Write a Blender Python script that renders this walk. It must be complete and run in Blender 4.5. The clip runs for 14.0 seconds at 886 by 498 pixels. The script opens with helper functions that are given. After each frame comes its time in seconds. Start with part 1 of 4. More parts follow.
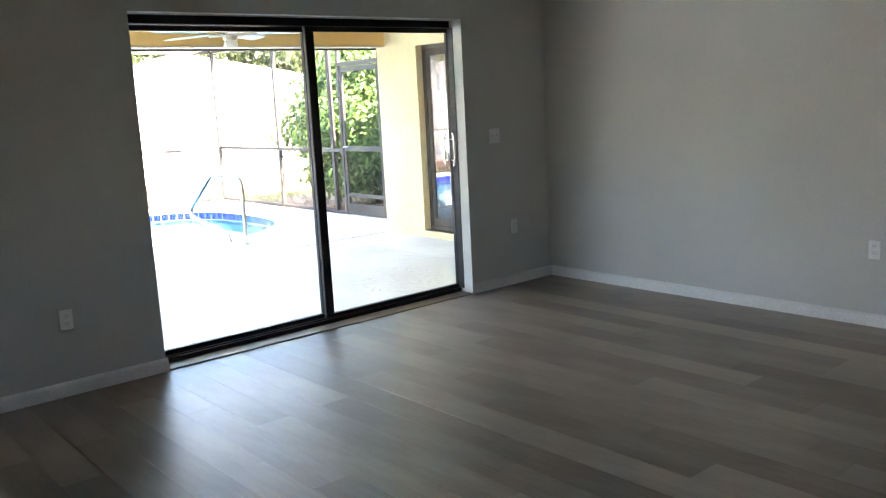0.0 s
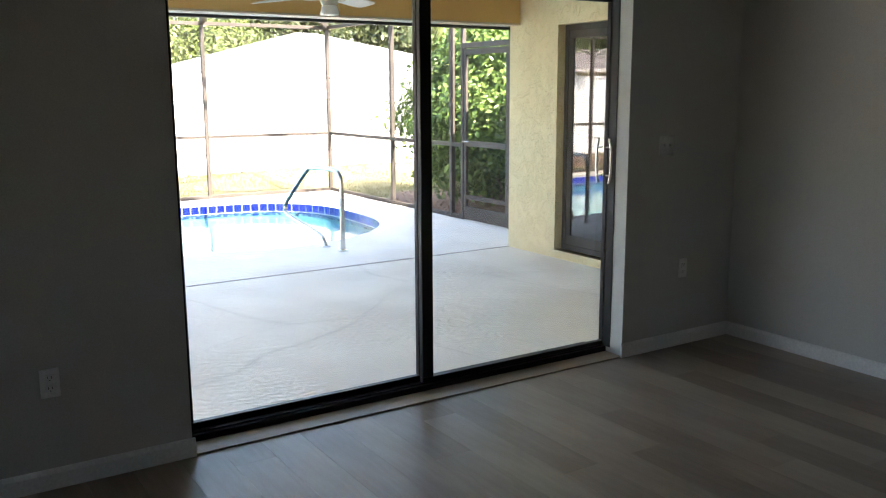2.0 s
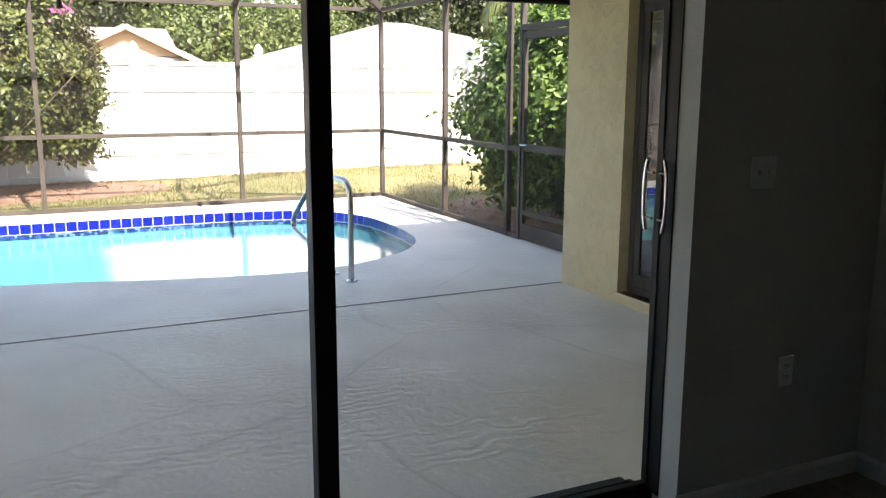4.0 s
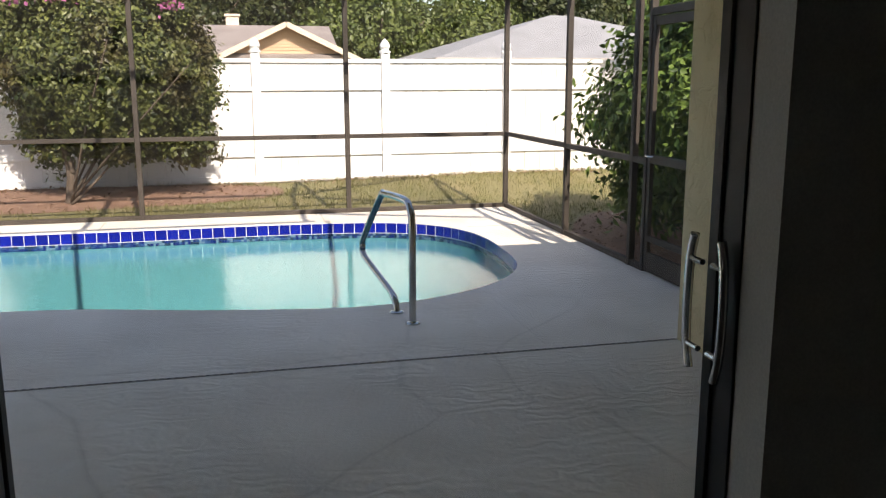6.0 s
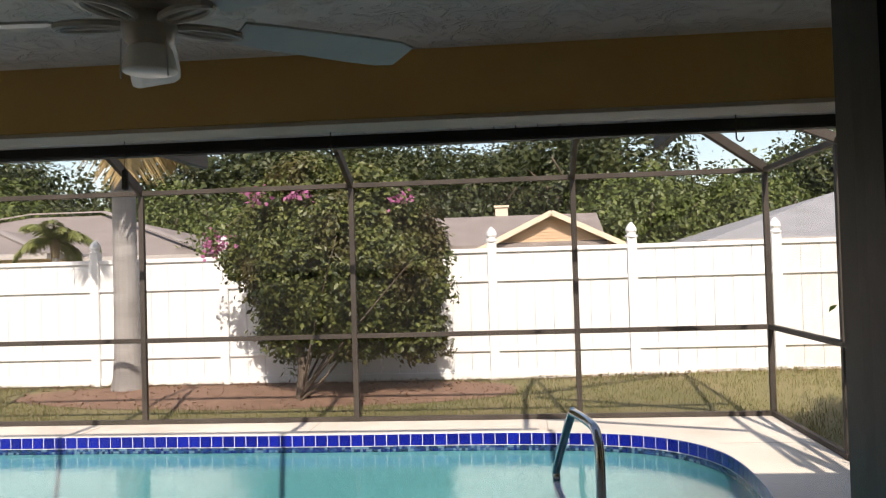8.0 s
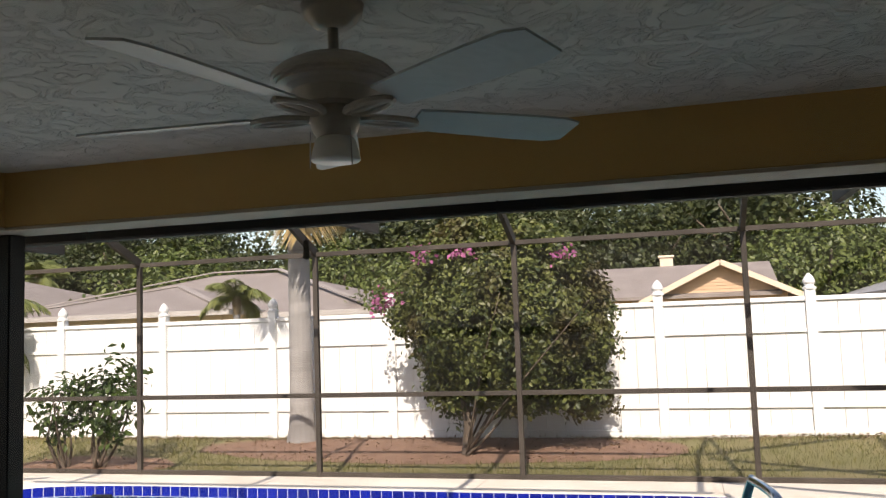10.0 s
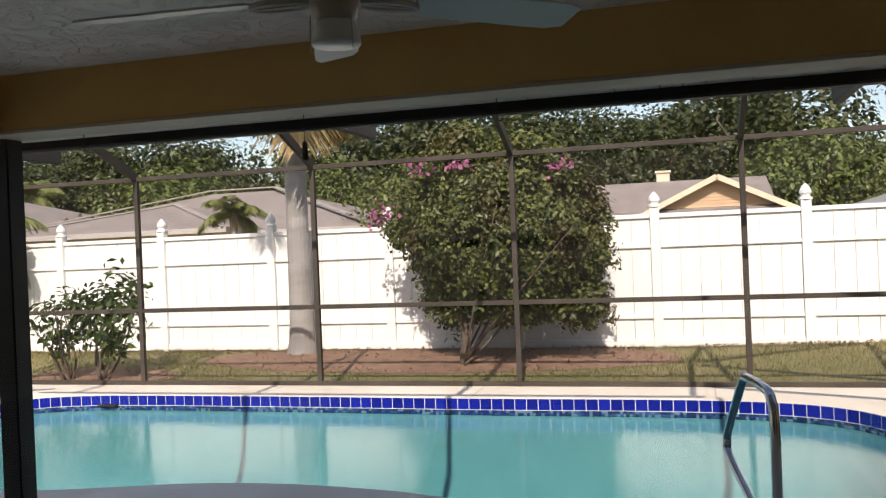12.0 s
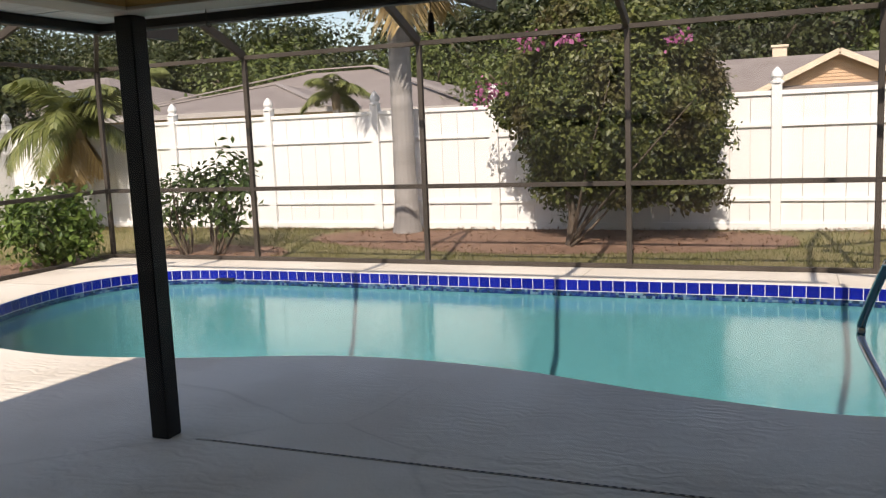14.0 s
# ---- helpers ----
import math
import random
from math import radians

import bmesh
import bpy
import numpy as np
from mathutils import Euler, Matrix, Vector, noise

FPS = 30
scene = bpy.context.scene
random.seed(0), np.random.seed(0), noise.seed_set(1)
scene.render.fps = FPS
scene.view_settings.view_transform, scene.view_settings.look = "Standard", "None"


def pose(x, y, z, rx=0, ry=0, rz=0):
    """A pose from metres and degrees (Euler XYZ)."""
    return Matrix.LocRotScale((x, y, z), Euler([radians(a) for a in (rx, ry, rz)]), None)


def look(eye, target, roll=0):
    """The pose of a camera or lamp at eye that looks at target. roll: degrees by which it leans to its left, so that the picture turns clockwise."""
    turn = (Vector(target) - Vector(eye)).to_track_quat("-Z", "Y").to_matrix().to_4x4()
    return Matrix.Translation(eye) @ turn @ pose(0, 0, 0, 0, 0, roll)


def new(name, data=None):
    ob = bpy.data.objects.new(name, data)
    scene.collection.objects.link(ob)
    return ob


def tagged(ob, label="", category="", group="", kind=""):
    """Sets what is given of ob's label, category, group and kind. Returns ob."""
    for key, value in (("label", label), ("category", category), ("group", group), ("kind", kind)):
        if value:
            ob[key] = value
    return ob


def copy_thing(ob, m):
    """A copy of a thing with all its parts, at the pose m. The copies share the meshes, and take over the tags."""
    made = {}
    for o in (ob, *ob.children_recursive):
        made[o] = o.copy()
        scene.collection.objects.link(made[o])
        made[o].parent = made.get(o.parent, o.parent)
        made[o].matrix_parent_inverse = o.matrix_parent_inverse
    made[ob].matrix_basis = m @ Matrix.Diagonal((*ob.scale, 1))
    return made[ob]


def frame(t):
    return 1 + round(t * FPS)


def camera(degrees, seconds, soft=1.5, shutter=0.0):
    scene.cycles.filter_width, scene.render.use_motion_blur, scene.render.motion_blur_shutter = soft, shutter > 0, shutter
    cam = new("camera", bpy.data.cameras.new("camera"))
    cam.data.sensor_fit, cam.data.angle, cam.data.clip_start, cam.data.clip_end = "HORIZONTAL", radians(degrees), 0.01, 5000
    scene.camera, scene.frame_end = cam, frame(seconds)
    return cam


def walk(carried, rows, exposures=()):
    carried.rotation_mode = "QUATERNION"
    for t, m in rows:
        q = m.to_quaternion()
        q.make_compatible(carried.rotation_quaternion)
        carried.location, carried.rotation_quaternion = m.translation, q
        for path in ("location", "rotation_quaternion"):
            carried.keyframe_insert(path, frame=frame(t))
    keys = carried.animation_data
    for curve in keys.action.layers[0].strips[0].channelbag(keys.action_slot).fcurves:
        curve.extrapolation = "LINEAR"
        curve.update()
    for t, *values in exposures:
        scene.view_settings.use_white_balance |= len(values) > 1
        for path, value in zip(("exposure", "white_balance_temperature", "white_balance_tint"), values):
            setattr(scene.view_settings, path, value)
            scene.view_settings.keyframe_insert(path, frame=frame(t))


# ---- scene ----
cam = camera(54.5, 14.0, 1.15)
PATH = [
    (0, (-0.228, -0.586, 1.51), (1.044, 0.918, 1.163), -3.0),
    (0.5, (-0.058, -0.244, 1.506), (1.207, 1.264, 1.148), -1.5),
    (1, (0.213, 0.069, 1.498), (1.313, 1.697, 1.126), -0.8),
    (1.5, (0.442, 0.447, 1.494), (1.269, 2.228, 1.116), 0.4),
    (2, (0.728, 0.801, 1.515), (1.786, 2.458, 1.151), -0.3),
    (2.5, (1.117, 1.139, 1.512), (2.26, 2.739, 1.151), -0.4),
    (3, (1.451, 1.453, 1.493), (2.552, 3.082, 1.127), 0.0),
    (3.5, (1.817, 1.789, 1.512), (2.905, 3.427, 1.146), -0.4),
    (4, (2.22, 2.094, 1.488), (3.062, 3.868, 1.111), 0.2),
    (4.2, (2.323, 2.221, 1.48), (3.086, 4.029, 1.097), 0.3),
    (6.3, (3.535, 3.331, 1.526), (3.929, 5.256, 1.151), -0.2),
    (6.5, (3.649, 3.486, 1.544), (3.986, 5.428, 1.203), -0.3),
    (7, (3.794, 3.717, 1.496), (3.977, 5.696, 1.275), -0.6),
    (7.5, (3.907, 3.962, 1.533), (3.999, 5.958, 1.452), -1.1),
    (8, (4.076, 4.234, 1.534), (3.899, 6.225, 1.582), -1.7),
    (8.5, (4.091, 4.164, 1.585), (3.617, 6.105, 1.69), -1.2),
    (8.7, (4.107, 4.2, 1.592), (3.632, 6.136, 1.761), -1.6),
    (10.8, (4.039, 4.157, 1.577), (3.478, 6.068, 1.753), -2.0),
    (11, (4.057, 4.161, 1.55), (3.495, 6.074, 1.697), -2.1),
    (11.5, (4.045, 4.16, 1.544), (3.497, 6.082, 1.615), -2.2),
    (12, (4.047, 4.153, 1.504), (3.51, 6.08, 1.495), -2.4),
    (12.5, (4.046, 4.175, 1.516), (3.515, 6.1, 1.424), -2.7),
    (13, (4.021, 4.179, 1.523), (3.491, 6.099, 1.345), -2.7),
    (13.5, (3.958, 4.201, 1.508), (3.387, 6.104, 1.277), -2.3),
    (14, (3.875, 4.2, 1.497), (3.127, 6.034, 1.221), -2.4),
]
SUN, SKY = 4.6, 0.15
# seconds, stops, kelvin, tint
EXPOSURES = [(t, e, 6900 if t < 1.6 else 7200 if t < 6 else 7500, 18 if t < 6 else 21) for t, e in ((0.0, 4.75), (1.0, 4.3), (1.5, 3.85), (2.0, 3.55), (3.0, 2.95), (4.0, 2.3), (6.5, 0.8), (7.5, 0.65), (8.5, 0.7), (11.5, 0.7), (12.5, 0.4), (14.0, 0.45))]
walk(cam, [(t, look(eye, target, roll)) for t, eye, target, roll in PATH], EXPOSURES)

# ---- world, sun ----
world = bpy.data.worlds.new("world")
scene.world = world
world.use_nodes = True
wn = world.node_tree
sky = wn.nodes.new("ShaderNodeTexSky")
sky.sky_type, sky.sun_disc = 'NISHITA', False
SHIFT_X, SHIFT_Y = -0.17, 1.08          # how far a shadow falls per metre of height
sky.sun_elevation = math.atan(1 / math.hypot(SHIFT_X, SHIFT_Y))
sky.sun_rotation = math.atan2(-SHIFT_X, -SHIFT_Y)
wn.nodes["Background"].inputs[1].default_value = SKY
wn.links.new(sky.outputs[0], wn.nodes["Background"].inputs[0])
sun = new("sun", bpy.data.lights.new("sun", "SUN"))
sun.data.energy, sun.data.angle, sun.data.color = SUN, radians(0.55), (1.0, 0.97, 0.92)
sun.matrix_world = look((4, -10, 14), (4 + 14 * SHIFT_X, -10 + 14 * SHIFT_Y, 0))


# ---- materials ----
def nodes_of(name):
    m = bpy.data.materials.new(name)
    m.use_nodes = True
    nt = m.node_tree
    return m, nt, nt.nodes["Principled BSDF"]


def tex_noise(nt, scale, detail=4, rough=0.55, stretch=None, distortion=0.0):
    co = nt.nodes.new("ShaderNodeTexCoord")
    src = co.outputs["Object"]
    if stretch:
        mp = nt.nodes.new("ShaderNodeMapping")
        mp.inputs["Scale"].default_value = stretch
        nt.links.new(src, mp.inputs[0])
        src = mp.outputs[0]
    n = nt.nodes.new("ShaderNodeTexNoise")
    n.inputs["Scale"].default_value, n.inputs["Detail"].default_value = scale, detail
    n.inputs["Roughness"].default_value, n.inputs["Distortion"].default_value = rough, distortion
    nt.links.new(src, n.inputs["Vector"])
    return n.outputs["Fac"]


def ramp(nt, fac, a, b, lo=0.3, hi=0.7):
    r = nt.nodes.new("ShaderNodeValToRGB")
    r.color_ramp.elements[0].position, r.color_ramp.elements[0].color = lo, (*a, 1)
    r.color_ramp.elements[1].position, r.color_ramp.elements[1].color = hi, (*b, 1)
    nt.links.new(fac, r.inputs[0])
    return r.outputs[0]


def mixed(nt, fac, a, b, mode="MIX"):
    x = nt.nodes.new("ShaderNodeMix")
    x.data_type, x.blend_type = 'RGBA', mode
    for sock, v in ((x.inputs[0], fac), (x.inputs[6], a), (x.inputs[7], b)):
        if isinstance(v, (float, int)):
            sock.default_value = v
        elif isinstance(v, tuple):
            sock.default_value = (*v, 1)
        else:
            nt.links.new(v, sock)
    return x.outputs[2]


def bumped(nt, p, fac, strength=0.3, dist=0.01):
    b = nt.nodes.new("ShaderNodeBump")
    b.inputs["Strength"].default_value, b.inputs["Distance"].default_value = strength, dist
    nt.links.new(fac, b.inputs["Height"])
    nt.links.new(b.outputs[0], p.inputs["Normal"])
    return b


def surface(name, a, b, scale=4, fine=60, rough=0.6, metal=0.0, bump=0.15, dist=0.004, stretch=None, spec=0.5, vary=0.0):
    """Two tones at a large scale, a fine grain over them, relief."""
    m, nt, p = nodes_of(name)
    big, small = tex_noise(nt, scale, stretch=stretch), tex_noise(nt, fine, 3, stretch=stretch)
    col = mixed(nt, 0.22, ramp(nt, big, a, b), ramp(nt, small, tuple(0.6 * c for c in a), tuple(min(1, 1.25 * c) for c in b)))
    if vary:
        oi = nt.nodes.new("ShaderNodeObjectInfo")
        col = mixed(nt, 1.0, col, ramp(nt, oi.outputs["Random"], (1 - vary,) * 3, (1, 1, 1), 0, 1), "MULTIPLY")
    nt.links.new(col, p.inputs["Base Color"])
    p.inputs["Roughness"].default_value, p.inputs["Metallic"].default_value = rough, metal
    p.inputs["Specular IOR Level"].default_value = spec
    if bump:
        bumped(nt, p, small, bump, dist)
    return m


def leaf_material(name, a, b, c=None):
    m, nt, p = nodes_of(name)
    g = nt.nodes.new("ShaderNodeNewGeometry")
    col = ramp(nt, g.outputs["Random Per Island"], a, b, 0, 1)
    if c:
        col = mixed(nt, ramp(nt, tex_noise(nt, 1.2), (0, 0, 0), (1, 1, 1), 0.5, 0.62), col, c)
    nt.links.new(col, p.inputs["Base Color"])
    p.inputs["Roughness"].default_value = 0.45
    p.inputs["Specular IOR Level"].default_value = 0.35
    tr = nt.nodes.new("ShaderNodeBsdfTranslucent")
    nt.links.new(mixed(nt, 1.0, col, (1.0, 1.0, 0.45), "MULTIPLY"), tr.inputs[0])
    mx = nt.nodes.new("ShaderNodeMixShader")
    mx.inputs[0].default_value = 0.2
    out = nt.nodes["Material Output"]
    nt.links.new(p.outputs[0], mx.inputs[1])
    nt.links.new(tr.outputs[0], mx.inputs[2])
    nt.links.new(mx.outputs[0], out.inputs[0])
    return m


def clear_material(name, tint, gloss_rough=0.0, ior=1.45, bump_scale=0.0, bump_strength=0.1, stretch=None):
    """Clear pane or water: tinted see-through body, gloss that grows towards grazing."""
    m, nt, p = nodes_of(name)
    nt.nodes.remove(p)
    t, g, f, mx, pw, sc = [nt.nodes.new(k) for k in ("ShaderNodeBsdfTransparent", "ShaderNodeBsdfGlossy", "ShaderNodeLayerWeight", "ShaderNodeMixShader", "ShaderNodeMath", "ShaderNodeMath")]
    base = ((ior - 1) / (ior + 1)) ** 2
    pw.operation, pw.inputs[1].default_value = 'POWER', 5.0
    sc.operation, sc.inputs[1].default_value, sc.inputs[2].default_value = 'MULTIPLY_ADD', 1 - base, base
    f.inputs[0].default_value = 0.5
    nt.links.new(f.outputs["Facing"], pw.inputs[0])
    nt.links.new(pw.outputs[0], sc.inputs[0])
    t.inputs[0].default_value = (*tint, 1)
    g.inputs["Roughness"].default_value = gloss_rough
    if bump_scale:
        b = nt.nodes.new("ShaderNodeBump")
        b.inputs["Strength"].default_value, b.inputs["Distance"].default_value = bump_strength, 0.02
        nt.links.new(tex_noise(nt, bump_scale, 3, 0.5, stretch, 0.6), b.inputs["Height"])
        nt.links.new(b.outputs[0], g.inputs["Normal"])
    nt.links.new(sc.outputs[0], mx.inputs[0])
    nt.links.new(t.outputs[0], mx.inputs[1])
    nt.links.new(g.outputs[0], mx.inputs[2])
    nt.links.new(mx.outputs[0], nt.nodes["Material Output"].inputs[0])
    return m


def mesh_material(name, open_share):
    """Insect screen: dark threads, the rest open."""
    m, nt, p = nodes_of(name)
    p.inputs["Base Color"].default_value = (0.03, 0.028, 0.026, 1)
    p.inputs["Roughness"].default_value = 0.6
    t, mx = nt.nodes.new("ShaderNodeBsdfTransparent"), nt.nodes.new("ShaderNodeMixShader")
    mx.inputs[0].default_value = open_share
    nt.links.new(p.outputs[0], mx.inputs[1])
    nt.links.new(t.outputs[0], mx.inputs[2])
    nt.links.new(mx.outputs[0], nt.nodes["Material Output"].inputs[0])
    return m


def plank_material():
    m, nt, p = nodes_of("vinyl plank")
    oi = nt.nodes.new("ShaderNodeObjectInfo")
    tone = ramp(nt, oi.outputs["Random"], (0.13, 0.088, 0.06), (0.48, 0.385, 0.3), 0.0, 1.0)
    grain = tex_noise(nt, 5, 6, 0.65, (9, 0.7, 1), 0.8)
    blotch = tex_noise(nt, 2.2, 3, 0.5, (2.5, 0.8, 1))
    col = mixed(nt, 0.36, tone, ramp(nt, grain, (0.13, 0.09, 0.064), (0.4, 0.325, 0.255), 0.3, 0.72))
    col = mixed(nt, 0.28, col, ramp(nt, blotch, (0.15, 0.11, 0.08), (0.38, 0.31, 0.25), 0.35, 0.65))
    nt.links.new(col, p.inputs["Base Color"])
    r = nt.nodes.new("ShaderNodeMapRange")
    r.inputs[3].default_value, r.inputs[4].default_value = 0.3, 0.46
    nt.links.new(grain, r.inputs[0])
    nt.links.new(r.outputs[0], p.inputs["Roughness"])
    bumped(nt, p, grain, 0.12, 0.002)
    return m


def stucco_material(name, a, b, scale=9, strength=0.7):
    m, nt, p = nodes_of(name)
    v = tex_noise(nt, scale, 5, 0.6, None, 1.6)
    col = mixed(nt, 0.35, ramp(nt, tex_noise(nt, 1.4), a, b), ramp(nt, v, tuple(0.75 * c for c in a), b, 0.35, 0.55))
    nt.links.new(col, p.inputs["Base Color"])
    p.inputs["Roughness"].default_value = 0.85
    e = nt.nodes.new("ShaderNodeValToRGB")
    e.color_ramp.elements[0].position, e.color_ramp.elements[1].position = 0.42, 0.52
    nt.links.new(v, e.inputs[0])
    bumped(nt, p, e.outputs[0], strength, 0.008)
    return m


def deck_material():
    """Painted, brushed concrete with swirls, stains and hairline cracks."""
    m, nt, p = nodes_of("painted deck")
    co = nt.nodes.new("ShaderNodeTexCoord")
    swirl = nt.nodes.new("ShaderNodeTexNoise")
    swirl.inputs["Scale"].default_value, swirl.inputs["Detail"].default_value = 1.1, 2
    nt.links.new(co.outputs["Object"], swirl.inputs["Vector"])
    cell = nt.nodes.new("ShaderNodeTexVoronoi")
    cell.inputs["Scale"].default_value = 1.5
    nt.links.new(co.outputs["Object"], cell.inputs["Vector"])
    away = nt.nodes.new("ShaderNodeVectorMath")
    away.operation = 'SUBTRACT'
    nt.links.new(co.outputs["Object"], away.inputs[0])
    nt.links.new(cell.outputs["Position"], away.inputs[1])
    w = nt.nodes.new("ShaderNodeTexWave")
    w.wave_type = 'RINGS'
    w.inputs["Scale"].default_value, w.inputs["Distortion"].default_value = 4.5, 11.0
    w.inputs["Detail"].default_value, w.inputs["Detail Scale"].default_value = 3, 1.2
    nt.links.new(away.outputs[0], w.inputs["Vector"])
    patch = ramp(nt, tex_noise(nt, 0.8, 3), (0.05, 0.05, 0.05), (1, 1, 1), 0.4, 0.6)
    grain = tex_noise(nt, 45, 4)
    crack = nt.nodes.new("ShaderNodeTexVoronoi")
    crack.feature = 'DISTANCE_TO_EDGE'
    crack.inputs["Scale"].default_value = 0.55
    wob = mixed(nt, 0.18, co.outputs["Object"], swirl.outputs["Color"])
    nt.links.new(wob, crack.inputs["Vector"])
    line = ramp(nt, crack.outputs["Distance"], (0.45, 0.43, 0.4), (1, 1, 1), 0.0, 0.006)
    stain = ramp(nt, tex_noise(nt, 0.9, 5, 0.6), (0.6, 0.53, 0.44), (0.84, 0.775, 0.68), 0.3, 0.62)
    col = mixed(nt, 0.25, stain, ramp(nt, grain, (0.52, 0.46, 0.39), (0.86, 0.8, 0.72)))
    col = mixed(nt, 0.28, col, mixed(nt, 1.0, col, line, "MULTIPLY"))
    nt.links.new(col, p.inputs["Base Color"])
    p.inputs["Roughness"].default_value = 0.62
    h = mixed(nt, 0.4, mixed(nt, patch, (0.5, 0.5, 0.5), w.outputs["Color"]), grain)
    bumped(nt, p, h, 0.5, 0.013)
    return m


def ground_material():
    m, nt, p = nodes_of("lawn soil")
    co = nt.nodes.new("ShaderNodeTexCoord")
    big, fine = tex_noise(nt, 0.9, 5, 0.65), tex_noise(nt, 22, 4, 0.7)
    grass = mixed(nt, 0.5, ramp(nt, big, (0.12, 0.13, 0.04), (0.28, 0.21, 0.11)), ramp(nt, fine, (0.09, 0.1, 0.03), (0.38, 0.32, 0.17)))
    nt.links.new(grass, p.inputs["Base Color"])
    p.inputs["Roughness"].default_value = 0.95
    bumped(nt, p, fine, 0.6, 0.03)
    return m


WALL = surface("greige wall paint", (0.5, 0.495, 0.46), (0.55, 0.545, 0.51), 1.2, 160, 0.75, 0, 0.12, 0.002)
CEIL = surface("white ceiling paint", (0.68, 0.67, 0.64), (0.74, 0.73, 0.7), 1, 90, 0.9, 0, 0.3, 0.004)
WHITE = surface("white trim paint", (0.68, 0.675, 0.65), (0.76, 0.755, 0.73), 3, 80, 0.4, 0, 0.05)
PLASTIC = surface("white plastic", (0.74, 0.74, 0.72), (0.78, 0.78, 0.76), 8, 90, 0.3, 0, 0)
DARK = surface("slot black", (0.01, 0.01, 0.01), (0.02, 0.02, 0.02), 8, 90, 0.6, 0, 0)
PLANK = plank_material()
OAK = surface("threshold wood", (0.25, 0.18, 0.12), (0.36, 0.27, 0.19), 3, 60, 0.45, 0, 0.1, stretch=(0.5, 6, 6))
BLACKAL = surface("black anodised aluminium", (0.006, 0.006, 0.007), (0.014, 0.014, 0.015), 6, 120, 0.42, 0.0, 0.04, spec=0.22)
BRONZE = surface("bronze painted aluminium", (0.04, 0.033, 0.027), (0.08, 0.066, 0.055), 2.5, 90, 0.65, 0.0, 0.1, 0.002, spec=0.25)
GUTTER = surface("dark gutter", (0.012, 0.011, 0.01), (0.03, 0.027, 0.024), 2.5, 60, 0.6, 0, 0.08, spec=0.2)
CHROME = surface("polished steel", (0.5, 0.5, 0.5), (0.62, 0.62, 0.62), 5, 90, 0.16, 1.0, 0.03)
STUCCO = stucco_material("yellow stucco", (0.62, 0.5, 0.29), (0.72, 0.6, 0.38))
BEAM = surface("ochre beam paint", (0.56, 0.34, 0.11), (0.64, 0.41, 0.15), 1.5, 50, 0.7, 0, 0.15)
LANAI = stucco_material("knockdown ceiling", (0.74, 0.71, 0.66), (0.82, 0.79, 0.74), 7, 1.0)
SOFFIT = surface("white vinyl soffit", (0.6, 0.58, 0.53), (0.7, 0.68, 0.63), 2, 70, 0.5, 0, 0.05)
DECK = deck_material()
PLASTER = surface("pool plaster", (0.2, 0.35, 0.36), (0.28, 0.43, 0.44), 1.2, 25, 0.8, 0, 0.1)
BLUE = surface("cobalt glazed tile", (0.003, 0.01, 0.2), (0.006, 0.02, 0.34), 9, 40, 0.18, 0, 0.03, vary=0.35)
GROUT = surface("pale grout", (0.55, 0.56, 0.57), (0.68, 0.69, 0.7), 6, 90, 0.8, 0, 0.2)
WATER = clear_material("pool water", (0.5, 0.79, 0.82), 0.0, 1.45, 10.0, 0.11, (1, 2.4, 1))
GLASS = clear_material("door glass", (0.93, 0.95, 0.94), 0.0, 1.45)
DARKGLASS = clear_material("tinted window glass", (0.3, 0.33, 0.33), 0.0, 2.3)
SCREEN = mesh_material("insect screen", 0.87)
VINYL = surface("white vinyl", (0.78, 0.78, 0.77), (0.83, 0.83, 0.825), 1.1, 40, 0.45, 0, 0.03)
DIRTYVINYL = surface("weathered white vinyl", (0.66, 0.62, 0.56), (0.82, 0.81, 0.79), 2.2, 14, 0.55, 0, 0.05, stretch=(2, 2, 0.5))
GROUND = ground_material()
BARK = surface("bark", (0.09, 0.065, 0.045), (0.17, 0.13, 0.1), 8, 50, 0.9, 0, 0.7, 0.02, (1, 1, 0.3))
PALMBARK = surface("grey palm bark", (0.22, 0.205, 0.195), (0.38, 0.36, 0.345), 2.5, 22, 0.85, 0, 0.5, 0.012, (0.7, 0.7, 2.5))
HUSK = surface("brown palm boots", (0.17, 0.12, 0.07), (0.33, 0.25, 0.16), 5, 40, 0.9, 0, 0.6, 0.02)
LEAF_BOUG = leaf_material("bougainvillea leaf", (0.02, 0.036, 0.01), (0.18, 0.2, 0.06), (0.09, 0.075, 0.03))
LEAF_BRIGHT = leaf_material("glossy shrub leaf", (0.04, 0.085, 0.018), (0.17, 0.25, 0.055))
LEAF_DARK = leaf_material("dark shrub leaf", (0.03, 0.065, 0.018), (0.1, 0.15, 0.04))
LEAF_TREE = leaf_material("tree foliage", (0.016, 0.027, 0.01), (0.07, 0.085, 0.032), (0.08, 0.09, 0.032))
LEAF_TREE2 = leaf_material("light tree foliage", (0.05, 0.075, 0.02), (0.15, 0.18, 0.05))
LEAF_PALM = leaf_material("palm leaflet", (0.1, 0.13, 0.04), (0.25, 0.26, 0.09))
LEAF_DRY = leaf_material("dry palm leaflet", (0.3, 0.2, 0.08), (0.5, 0.36, 0.17))
PETAL = leaf_material("magenta bract", (0.26, 0.06, 0.16), (0.5, 0.16, 0.33))
GRASS = leaf_material("grass blade", (0.09, 0.115, 0.03), (0.3, 0.26, 0.11))
